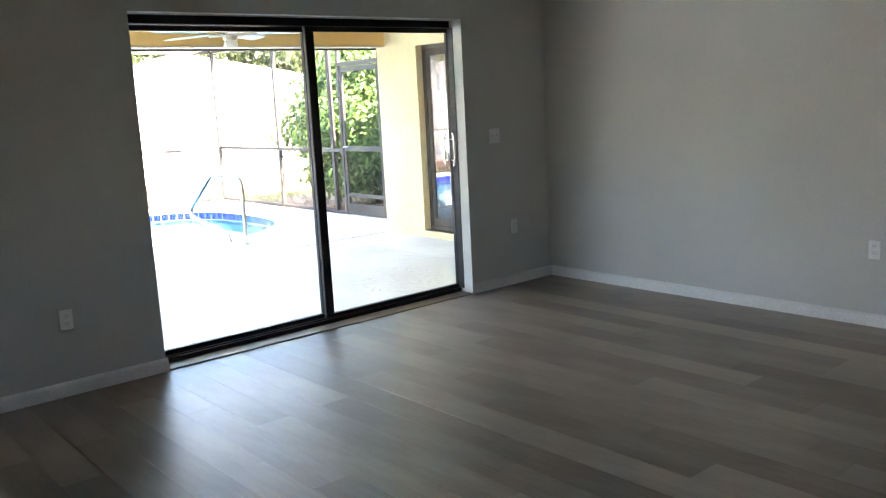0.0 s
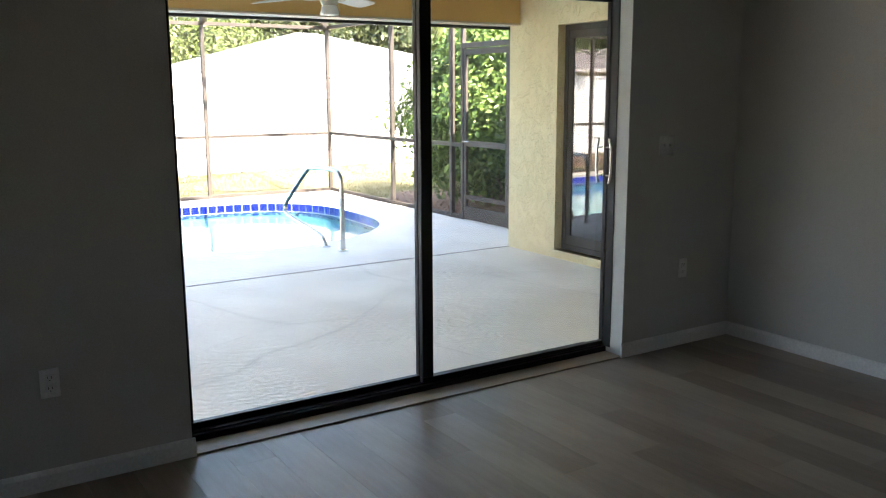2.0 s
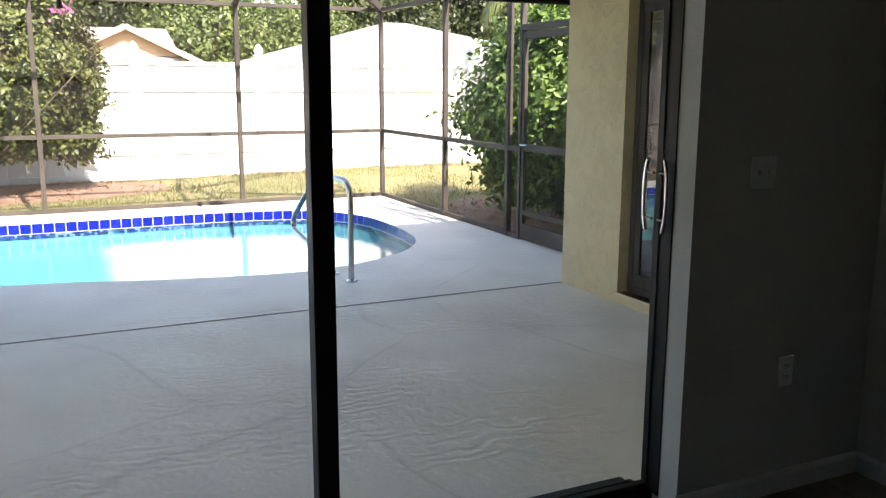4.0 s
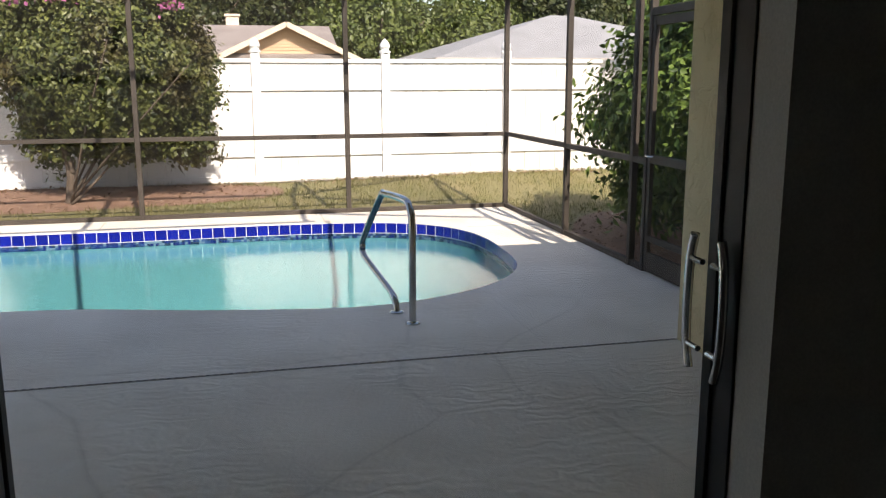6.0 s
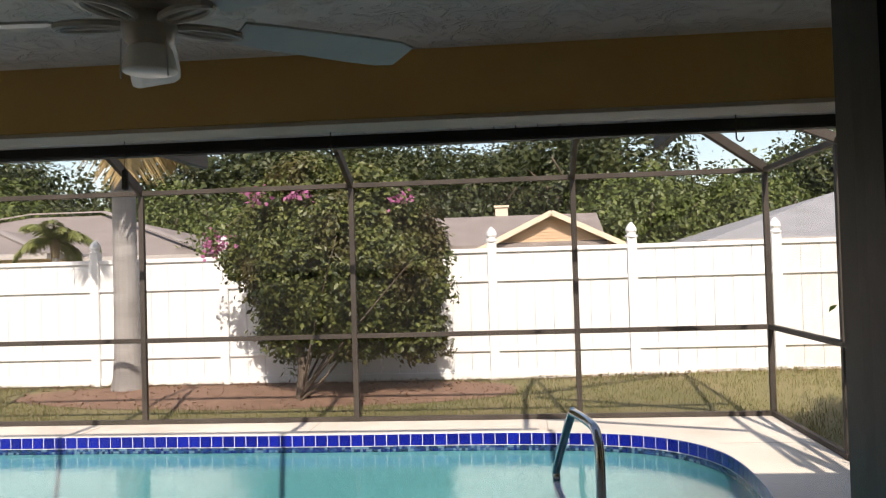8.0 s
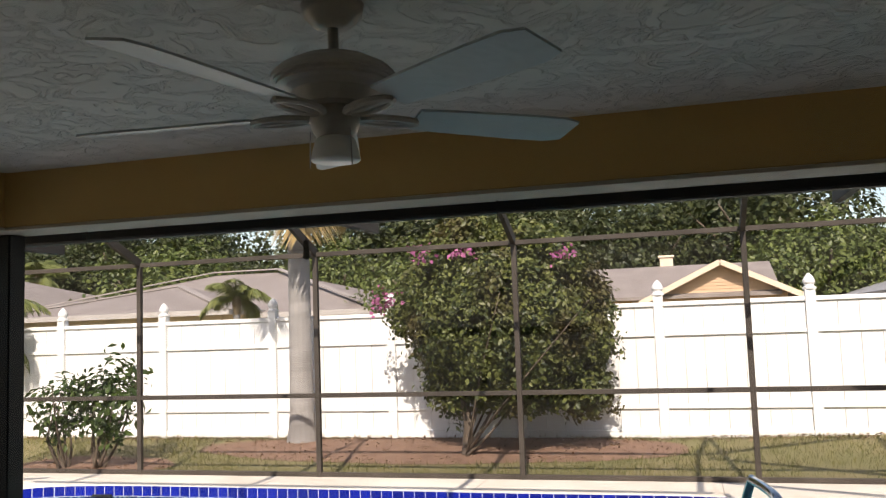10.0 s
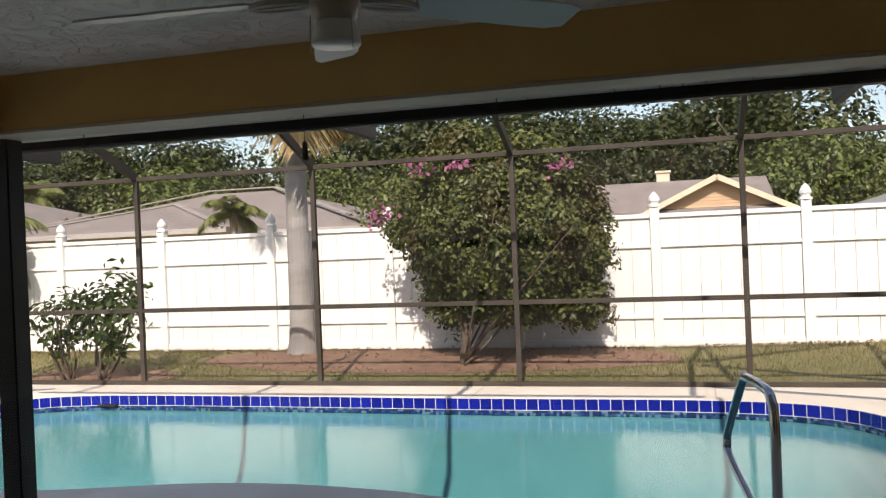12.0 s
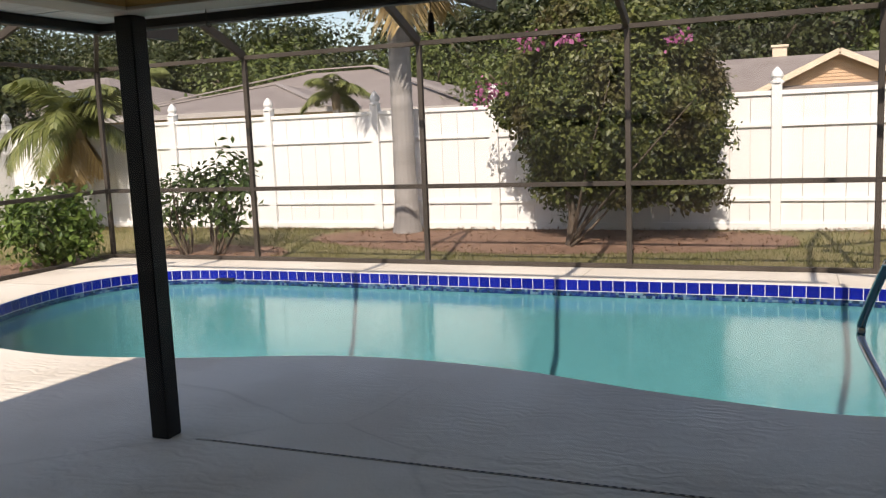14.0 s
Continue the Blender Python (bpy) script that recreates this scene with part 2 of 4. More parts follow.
MULCH = surface("mulch", (0.17, 0.095, 0.065), (0.33, 0.2, 0.14), 6, 40, 0.95, 0, 0.5, 0.02)
CHIP = leaf_material("bark chip", (0.12, 0.06, 0.04), (0.46, 0.3, 0.21))
SHINGLE_BROWN = surface("brown shingle", (0.2, 0.165, 0.15), (0.29, 0.25, 0.23), 1.5, 14, 0.9, 0, 0.3, 0.02)
SHINGLE_GREY = surface("grey shingle", (0.24, 0.24, 0.245), (0.33, 0.33, 0.34), 1.5, 14, 0.9, 0, 0.3, 0.02)
PEACH = surface("peach siding paint", (0.58, 0.38, 0.24), (0.68, 0.46, 0.3), 2, 30, 0.7, 0, 0.1)
CREAM = surface("cream trim", (0.62, 0.5, 0.38), (0.72, 0.6, 0.46), 2, 30, 0.6, 0, 0.05)
FASCIA = surface("weathered fascia", (0.36, 0.33, 0.31), (0.45, 0.42, 0.4), 2, 30, 0.7, 0, 0.05)
RIDGE = surface("ridge shingle", (0.27, 0.235, 0.215), (0.36, 0.32, 0.3), 2, 20, 0.9, 0, 0.2)
PANEL = surface("solar panel", (0.01, 0.013, 0.03), (0.02, 0.025, 0.05), 3, 40, 0.25, 0, 0)
FANPAINT = surface("cream fan enamel", (0.42, 0.38, 0.33), (0.5, 0.46, 0.4), 5, 80, 0.35, 0, 0.04)
FANBLADE = surface("pale fan blade", (0.5, 0.55, 0.56), (0.6, 0.65, 0.65), 3, 60, 0.4, 0, 0.05)
FROST = surface("frosted lamp glass", (0.78, 0.78, 0.76), (0.85, 0.85, 0.83), 8, 90, 0.35, 0, 0)
TRIMTAN = surface("tan trim paint", (0.42, 0.36, 0.28), (0.5, 0.43, 0.34), 2, 60, 0.6, 0, 0.08)
JOINT = surface("joint strip", (0.4, 0.36, 0.3), (0.5, 0.45, 0.38), 5, 70, 0.8, 0, 0.2)


# ---- building helpers ----
def empty(name, label="", category="", kind="", group="", at=(0, 0, 0)):
    ob = new(name)
    ob.location = at
    return tagged(ob, label, category, group, kind)


def settle(bm, material, smooth=False):
    me = bpy.data.meshes.new("m")
    bmesh.ops.recalc_face_normals(bm, faces=bm.faces)
    bm.to_mesh(me)
    bm.free()
    me.materials.append(material)
    if smooth:
        me.shade_smooth()
    return me


def part(name, bm, material, parent=None, label="", smooth=False):
    """One mesh object; bm may be a finished mesh shared by alike pieces."""
    me = bm if isinstance(bm, bpy.types.Mesh) else settle(bm, material, smooth)
    ob = new(name, me)
    if parent is not None:
        ob.parent = parent
    return tagged(ob, label)


def thing(name, bm, material, label, category, kind="", group="", smooth=False):
    return tagged(part(name, bm, material, None, "", smooth), label, category, group, kind)


def box(x0, x1, y0, y1, z0, z1, bevel=0.0, bm=None):
    bm = bm or bmesh.new()
    r = bmesh.ops.create_cube(bm, size=1, matrix=Matrix.Translation(((x0 + x1) / 2, (y0 + y1) / 2, (z0 + z1) / 2)) @ Matrix.Diagonal((x1 - x0, y1 - y0, z1 - z0, 1)))
    if bevel:
        es = list({e for v in r["verts"] for e in v.link_edges})
        bmesh.ops.bevel(bm, geom=es, offset=bevel, segments=1, affect='EDGES')
    return bm


def beam(a, b, w, h, bevel=0.004, bm=None):
    """A bar of section w x h from a to b, h kept upright."""
    bm = bm or bmesh.new()
    a, b = Vector(a), Vector(b)
    d = (b - a)
    up = Vector((0, 0, 1)) if abs(d.normalized().z) < 0.99 else Vector((0, 1, 0))
    side = d.cross(up).normalized()
    up = side.cross(d).normalized()
    m = Matrix((side, d.normalized(), up)).transposed().to_4x4()
    m.translation = (a + b) / 2
    r = bmesh.ops.create_cube(bm, size=1, matrix=m @ Matrix.Diagonal((w, d.length, h, 1)))
    if bevel:
        bmesh.ops.bevel(bm, geom=list({e for v in r["verts"] for e in v.link_edges}), offset=bevel, segments=1, affect='EDGES')
    return bm


def lathe(profile, seg=24, at=(0, 0, 0), bm=None):
    """Rings of (radius, z) turned about the upright axis, closed at both ends."""
    bm = bm or bmesh.new()
    rings = [[bm.verts.new((at[0] + r * math.cos(2 * math.pi * i / seg), at[1] + r * math.sin(2 * math.pi * i / seg), at[2] + z)) for i in range(seg)] for r, z in profile]
    for p, q in zip(rings, rings[1:]):
        for i in range(seg):
            bm.faces.new((p[i], p[(i + 1) % seg], q[(i + 1) % seg], q[i]))
    bm.faces.new(rings[0][::-1]), bm.faces.new(rings[-1])
    return bm


def tube(points, radius, seg=10, bm=None, closed=False):
    """A round bar along points; radius may be a list."""
    bm = bm or bmesh.new()
    pts = [Vector(p) for p in points]
    rs = radius if isinstance(radius, (list, tuple)) else [radius] * len(pts)
    rings, last = [], None
    for i, p in enumerate(pts):
        d = (pts[min(i + 1, len(pts) - 1)] - pts[max(i - 1, 0)]).normalized()
        if last is None:
            last = d.orthogonal().normalized()
        u = (last - d * last.dot(d)).normalized()
        last, v = u, d.cross(u)
        rings.append([bm.verts.new(p + rs[i] * (math.cos(2 * math.pi * k / seg) * u + math.sin(2 * math.pi * k / seg) * v)) for k in range(seg)])
    for p, q in zip(rings, rings[1:]):
        for k in range(seg):
            bm.faces.new((p[k], p[(k + 1) % seg], q[(k + 1) % seg], q[k]))
    bm.faces.new(rings[0][::-1]), bm.faces.new(rings[-1])
    return bm


def spline(ctrl, per=10, closed=False):
    """Catmull-Rom through the control points."""
    P, n, out = [Vector(c) for c in ctrl], len(ctrl), []
    for i in range(n if closed else n - 1):
        g = (lambda j: P[j % n]) if closed else (lambda j: P[max(0, min(n - 1, j))])
        a, b, c, d = g(i - 1), g(i), g(i + 1), g(i + 2)
        for k in range(per):
            t = k / per
            out.append(0.5 * (2 * b + (c - a) * t + (2 * a - 5 * b + 4 * c - d) * t * t + (3 * b - a - 3 * c + d) * t ** 3))
    return out if closed else out + [P[-1]]


def wall_with_hole(x0, x1, z0, z1, hx0, hx1, hz0, hz1, y0, y1):
    """A wall along x with one opening through it, butted blocks in one mesh."""
    bm = bmesh.new()
    outer, inner = [(x0, z0), (x1, z0), (x1, z1), (x0, z1)], [(hx0, hz0), (hx1, hz0), (hx1, hz1), (hx0, hz1)]
    vs = [[[bm.verts.new((x, y, z)) for x, z in loop] for loop in (outer, inner)] for y in (y0, y1)]
    for i in range(4):
        j = (i + 1) % 4
        for s in (0, 1):
            bm.faces.new((vs[s][0][i], vs[s][0][j], vs[s][1][j], vs[s][1][i]))
        for loop in (0, 1):
            bm.faces.new((vs[0][loop][i], vs[0][loop][j], vs[1][loop][j], vs[1][loop][i]))
    return bm


def filled(loops, z):
    """A flat face between an outer loop and holes."""
    bm = bmesh.new()
    es = []
    for loop in loops:
        vs = [bm.verts.new((x, y, z)) for x, y in loop]
        es += [bm.edges.new((vs[i], vs[(i + 1) % len(vs)])) for i in range(len(vs))]
    bmesh.ops.triangle_fill(bm, edges=es, use_beauty=True)
    return bm


def rect(x0, x1, y0, y1):
    return [(x0, y0), (x1, y0), (x1, y1), (x0, y1)]


def leaves_mesh(pos, normal, size, rng, material, slim=0.5, droop=0.2):
    """Many folded leaves, each an island of two triangles pairs."""
    n = len(pos)
    nrm = normal / (np.linalg.norm(normal, axis=1, keepdims=True) + 1e-9)
    r = rng.normal(size=(n, 3))
    u = np.cross(nrm, r)
    u /= np.linalg.norm(u, axis=1, keepdims=True) + 1e-9
    u[:, 2] -= droop
    v = np.cross(nrm, u)
    L = (size * rng.uniform(0.6, 1.3, n))[:, None]
    fold = nrm * L * 0.12
    verts = np.empty((n, 4, 3))
    verts[:, 0] = pos
    verts[:, 1] = pos + u * L * 0.5 + v * L * slim * 0.5 + fold
    verts[:, 2] = pos + u * L
    verts[:, 3] = pos + u * L * 0.5 - v * L * slim * 0.5 + fold
    me = bpy.data.meshes.new("leaves")
    me.vertices.add(n * 4)
    me.vertices.foreach_set("co", verts.reshape(-1))
    idx = np.arange(n)[:, None] * 4
    me.loops.add(n * 6)
    me.loops.foreach_set("vertex_index", np.concatenate([idx + [0, 1, 2], idx + [0, 2, 3]], 1).reshape(-1))
    me.polygons.add(n * 2)
    me.polygons.foreach_set("loop_start", np.arange(n * 2) * 3)
    me.update()
    me.validate()
    me.materials.append(material)
    return me


def cloud(rng, centre, radii, clumps, per, spread, inner=0.55, floor_z=None, lumpy=0.25):
    """Points and outward normals of leaf clumps through an uneven ellipsoid crown."""
    d = rng.normal(size=(clumps, 3))
    d /= np.linalg.norm(d, axis=1, keepdims=True)
    lump = 1 + lumpy * np.sin(d[:, 0] * 5 + 1) * np.cos(d[:, 1] * 4 + d[:, 2] * 6)
    c = d * (rng.uniform(inner, 1.0, clumps) ** 0.6 * lump)[:, None]
    p = np.repeat(c * radii, per, 0) + rng.normal(size=(clumps * per, 3)) * spread
    nrm = np.repeat(d, per, 0) + rng.normal(size=(clumps * per, 3)) * 0.6 + [0, 0, 0.3]
    p += centre
    if floor_z is not None:
        keep = p[:, 2] > floor_z
        p, nrm = p[keep], nrm[keep]
    return p, nrm


# ---- the room ----
XR, YW, YO, Z0 = 5.07, 4.276, 4.45, -0.06          # right wall, door wall inside and outside, deck level
DX0, DX1, DZ = 1.68, 4.168, 2.072
XL, YB, H = -3.2, -4.2, 2.44
FLOORZ = -0.012
floor = tagged(part("floor", box(XL, XR, YB, YW + 0.13, -0.14, FLOORZ - 0.002), DARK), "dark underlay beneath the plank floor", "floor", "", "structure")
tagged(part("wall_north", wall_with_hole(XL - 0.2, 5.937, -0.13, 2.5, DX0, DX1, FLOORZ + 0.002, DZ, YW, YO), WALL), "greige painted wall around the sliding door", "wall", "", "structure")
tagged(part("wall_north_outside", wall_with_hole(XL - 0.2, 5.937, -0.13, 2.5, DX0 - 0.03, DX1 + 0.03, FLOORZ, DZ + 0.03, YO, YO + 0.03), STUCCO), "pale yellow stucco face of the house wall", "wall", "", "structure")
tagged(part("wall_east", box(XR, XR + 0.15, YB, YW, -0.13, 2.5), WALL), "plain greige painted wall", "wall", "", "structure")
# Unseen hole in this wall, added to let daylight brighten the room.
def west_wall_with_light_hole():
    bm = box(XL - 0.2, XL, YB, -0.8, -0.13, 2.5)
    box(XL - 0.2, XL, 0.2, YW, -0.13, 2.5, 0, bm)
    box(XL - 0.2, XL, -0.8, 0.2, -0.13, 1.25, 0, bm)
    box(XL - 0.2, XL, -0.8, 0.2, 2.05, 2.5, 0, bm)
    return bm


tagged(part("wall_west", west_wall_with_light_hole(), WALL), "plain greige painted wall", "wall", "", "structure")
tagged(part("wall_south", box(XL - 0.2, XR + 0.15, YB - 0.2, YB, -0.13, 2.5), WALL), "plain greige painted wall", "wall", "", "structure")
tagged(part("ceiling", box(XL, XR, YB, YW, H, H + 0.05), CEIL), "white textured ceiling", "ceiling", "", "structure")


def skirting(name, a, b, n):
    """A baseboard from a to b with an eased top, n its way into the room."""
    bm = bmesh.new()
    a, b, n = Vector((*a, 0)), Vector((*b, 0)), Vector((*n, 0))
    prof = [(0, 0), (0.014, 0), (0.014, 0.064), (0.009, 0.076), (0.004, 0.082), (0, 0.082)]
    ends = [[bm.verts.new(p + n * o + Vector((0, 0, FLOORZ + z))) for o, z in prof] for p in (a, b)]
    for i in range(len(prof)):
        j = (i + 1) % len(prof)
        bm.faces.new((ends[0][i], ends[0][j], ends[1][j], ends[1][i]))
    bm.faces.new(ends[0]), bm.faces.new(ends[1][::-1])
    return tagged(part(name, bm, WHITE), "white painted baseboard along the wall", "baseboard", "", "structure")


skirting("baseboard", (XL, YW), (DX0 + 0.012, YW), (0, -1))
skirting("baseboard", (DX1 - 0.012, YW), (XR - 0.014, YW), (0, -1))
skirting("baseboard", (XR, YW), (XR, YB), (-1, 0))
skirting("baseboard", (XL, YB), (XL, YW), (1, 0))
tagged(part("trim", box(DX0 + 0.003, DX1 - 0.003, YW - 0.005, YW + 0.125, FLOORZ, FLOORZ + 0.008, 0.002), OAK), "wood threshold strip before the door track", "threshold", "", "structure")


def wall_plate(name, centre, facing, label, category, toggles=0):
    """Outlet (two faces) or switch plate; facing is the yaw of its front."""
    ob = empty(name, label, category)
    w = 0.115 if toggles == 2 else 0.072
    part("cover_plate", box(-w / 2, w / 2, -0.006, 0, -0.058, 0.058, 0.003), PLASTIC, ob)
    if toggles:
        for i in range(toggles):
            x = (i - (toggles - 1) / 2) * 0.046
            tg = part("toggle", beam((x, -0.004, 0), (x, -0.017, 0.008), 0.01, 0.016, 0.002), PLASTIC, ob)
            for z in (-0.03, 0.03):
                part("screw", lathe([(0.003, 0), (0.003, 0.0015)], 8, (x, -0.0075, z)), PLASTIC, ob)
    else:
        for z in (-0.021, 0.021):
            f = part("receptacle", box(-0.017, 0.017, -0.009, -0.005, z - 0.014, z + 0.014, 0.0015), PLASTIC, ob)
            for x in (-0.0065, 0.0065):
                part("slot", box(x - 0.0013, x + 0.0013, -0.0096, -0.0085, z - 0.001, z + 0.008), DARK, f)
            part("slot", box(-0.002, 0.002, -0.0096, -0.0085, z - 0.010, z - 0.0065), DARK, f)
    ob.matrix_world = pose(*centre, 0, 0, facing)
    return ob


wall_plate("outlet", (1.151, YW, 0.415), 0, "white duplex outlet on the greige wall", "outlet")
wall_plate("outlet", (4.643, YW, 0.461), 0, "white duplex outlet on the greige wall", "outlet")
wall_plate("light_switch", (4.463, YW, 1.194), 0, "white double light switch beside the sliding door", "switch", 2)
wall_plate("outlet", (XR, 1.63, 0.465), -90, "white duplex outlet on the side wall", "outlet")


# ---- sliding door ----
def sliding_door():
    door = empty("sliding_door", "closed black aluminium sliding glass door with two panels", "door", at=(0, 0, 0))
    y0, y1 = 4.405, 4.535
    fr = part("frame", box(DX0, DX1, y0, y1, 2.02, DZ - 0.003, 0.003), BLACKAL, door)
    part("track", box(DX0, DX1, y0, y1, FLOORZ + 0.003, 0.022, 0.003), BLACKAL, fr)
    for y in (4.43, 4.48, 4.51):
        part("track_rib", box(DX0 + 0.02, DX1 - 0.02, y - 0.003, y + 0.003, 0.022, 0.03), BLACKAL, fr)
    part("jamb", box(DX0, DX0 + 0.022, y0, y1, 0.022, 2.02, 0.002), BLACKAL, fr)
    part("jamb", box(DX1 - 0.005, DX1, y0 - 0.035, 4.464, 0.022, 2.02, 0.002), BLACKAL, fr)

    def leaf(name, x0, x1, y, s0, s1):
        e = part(name, box(x0, x1, y - 0.017, y + 0.017, 0.028, 0.052, 0.003), BLACKAL, door)
        part("top_rail", box(x0, x1, y - 0.017, y + 0.017, 1.985, 2.018, 0.003), BLACKAL, e)
        part("stile", box(x0, x0 + s0, y - 0.0168, y + 0.0168, 0.052, 1.985, 0.003), BLACKAL, e)
        part("stile", box(x1 - s1, x1, y - 0.0168, y + 0.0168, 0.052, 1.985, 0.003), BLACKAL, e)
        g = part("glass", box(x0 + s0 - 0.005, x1 - s1 + 0.005, y - 0.003, y + 0.003, 0.047, 1.99), GLASS, e)
        g.visible_shadow = False
        return e

    leaf("fixed_panel", DX0 + 0.022, 2.985, 4.496, 0.045, 0.06)
    mv = leaf("moving_panel", 2.918, DX1 - 0.005, 4.446, 0.066, 0.006)
    for side, yy in (("inner", 4.405), ("outer", 4.492)):
        s = -1 if side == "inner" else 1
        x = 4.148
        pts = spline([(x, yy, 0.985), (x, yy + s * 0.012, 1.03), (x, yy + s * 0.016, 1.11), (x, yy + s * 0.012, 1.19), (x, yy, 1.237)], 6)
        h = part("pull_handle", tube(pts, 0.0085, 10), CHROME, mv, "chrome bow pull handle", True)
        for z in (1.03, 1.19):
            part("standoff", tube([(x, 4.446 + s * 0.016, z), (x, yy + s * 0.01, z)], 0.006, 8), CHROME, h)
    part("sill_flange", box(DX0, DX1, y1, y1 + 0.06, FLOORZ - 0.01, 0.004, 0.002), BLACKAL, fr)
    return door


sliding_door()

# ---- lanai: wing wall, beam, ceiling, soffit, roof ----
YF = 7.72                     # joint line and wing front
XW = 5.937                     # wing wall


def wing():
    bm = bmesh.new()
    y0, y1, hz0, hz1 = 5.15, 7.0, 0.02, 2.09
    outer, inner = [(YO + 0.03, -0.13), (YF, -0.13), (YF, 2.5), (YO + 0.03, 2.5)], [(y0, hz0), (y1, hz0), (y1, hz1), (y0, hz1)]
    vs = [[[bm.verts.new((x, y, z)) for y, z in loop] for loop in (outer, inner)] for x in (XW, XW + 0.2)]
    for i in range(4):
        j = (i + 1) % 4
        for s in (0, 1):
            bm.faces.new((vs[s][0][i], vs[s][0][j], vs[s][1][j], vs[s][1][i]))
        for loop in (0, 1):
            bm.faces.new((vs[0][loop][i], vs[0][loop][j], vs[1][loop][j], vs[1][loop][i]))
    tagged(part("wall_wing", bm, STUCCO), "pale yellow skip-trowel stucco wall of the wing", "wall", "", "structure")
    tagged(part("wall_wing_front", box(XW + 0.2, 12.0, YF - 0.2, YF, -0.13, 2.5), STUCCO), "pale yellow stucco wall end", "wall", "", "structure")
    tagged(part("wall_wing_back", box(XW + 2.2, XW + 2.35, YO, YF - 0.2, -0.13, 2.5), WALL), "plain inner wall of the wing room", "wall", "", "structure")
    tagged(part("floor_wing", box(XW + 0.2, XW + 2.2, YO, YF - 0.2, -0.13, 0.0), OAK), "wood floor of the wing room", "floor", "", "structure")
    tagged(part("wall_wing_side", box(XW + 0.2, XW + 2.2, YO - 0.1, YO, -0.13, 2.5), WALL), "plain inner wall of the wing room", "wall", "", "structure")
    tagged(part("ceiling_wing", box(XW + 0.2, XW + 2.2, YO, YF - 0.2, 2.42, 2.47), CEIL), "white ceiling of the wing room", "ceiling", "", "structure")
    tagged(part("trim", box(XW - 0.012, XW + 0.1, y0, y1 + 0.01, -0.01, 0.02, 0.004), STUCCO), "painted stucco sill under the wing door", "sill", "", "structure")
    w = empty("wing_sliding_door", "bronze framed sliding glass door in the stucco wall", "door")
    x0, x1 = XW + 0.085, XW + 0.17
    f = part("frame", box(x0, x1, y0, y1, hz0, hz0 + 0.05, 0.003), BRONZE, w)
    part("head", box(x0, x1, y0, y1, hz1 - 0.05, hz1, 0.003), BRONZE, f)
    part("jamb", box(x0, x1, y1 - 0.05, y1, hz0 + 0.05, hz1 - 0.05, 0.003), BRONZE, f)
    part("jamb", box(x0, x1, y0, y0 + 0.05, hz0 + 0.05, hz1 - 0.05, 0.003), BRONZE, f)
    for a, b, x in ((6.02, y1 - 0.05, x0 + 0.02), (y0 + 0.05, 6.08, x0 + 0.06)):
        e = part("door_panel", box(x - 0.014, x + 0.014, a, b, hz0 + 0.05, hz0 + 0.14, 0.003), BRONZE, w)
        part("top_rail", box(x - 0.014, x + 0.014, a, b, hz1 - 0.12, hz1 - 0.05, 0.003), BRONZE, e)
        for yy in (a, b - 0.065):
            part("stile", box(x - 0.0138, x + 0.0138, yy, yy + 0.065, hz0 + 0.14, hz1 - 0.12, 0.003), BRONZE, e)
        part("glass", box(x - 0.003, x + 0.003, a + 0.06, b - 0.06, hz0 + 0.135, hz1 - 0.115), DARKGLASS, e)


wing()
BX, BZ = 0.83, 2.135
tagged(part("beam_front", box(BX - 0.1, XW, YF - 0.16, YF + 0.04, BZ, 2.5, 0.004), BEAM), "ochre painted lanai beam", "beam", "", "structure")
tagged(part("beam_side", box(BX - 0.1, BX + 0.1, YO + 0.03, YF - 0.16, BZ, 2.5, 0.004), BEAM), "ochre painted lanai side beam", "beam", "", "structure")
tagged(part("trim", box(BX - 0.11, XW, YF - 0.165, YF + 0.05, BZ - 0.018, BZ, 0.003), TRIMTAN), "white strip under the lanai beam", "trim", "", "structure")
tagged(part("trim", box(BX - 0.11, BX + 0.105, YO + 0.03, YF - 0.165, BZ - 0.018, BZ, 0.003), TRIMTAN), "white strip under the side beam", "trim", "", "structure")
tagged(part("ceiling_lanai", box(BX + 0.1, XW, YO + 0.03, YF - 0.16, 2.4, 2.45), LANAI), "grey knockdown textured lanai ceiling", "ceiling", "", "structure")
EY, EX = 8.28, 0.1           # eave lines
bm = bmesh.new()
n = 0
x = EX
while x < 12.0:
    box(x, x + 0.098, YF + 0.05, EY, 2.19, 2.205, 0, bm)
    x += 0.102
y = YO + 0.04
while y < YF:
    box(EX, BX - 0.11, y, y + 0.098, 2.19, 2.205, 0, bm)
    y += 0.102
tagged(part("soffit", bm, SOFFIT), "white vinyl soffit with ribbed boards", "soffit", "", "structure")
tagged(part("gutter_front", box(EX - 0.09, 12.0, EY, EY + 0.09, 2.135, 2.29, 0.012), GUTTER), "dark bronze gutter along the eave", "gutter", "", "structure")
tagged(part("gutter_side", box(EX - 0.09, EX, 2.0, EY, 2.135, 2.29, 0.012), GUTTER), "dark bronze gutter along the side eave", "gutter", "", "structure")


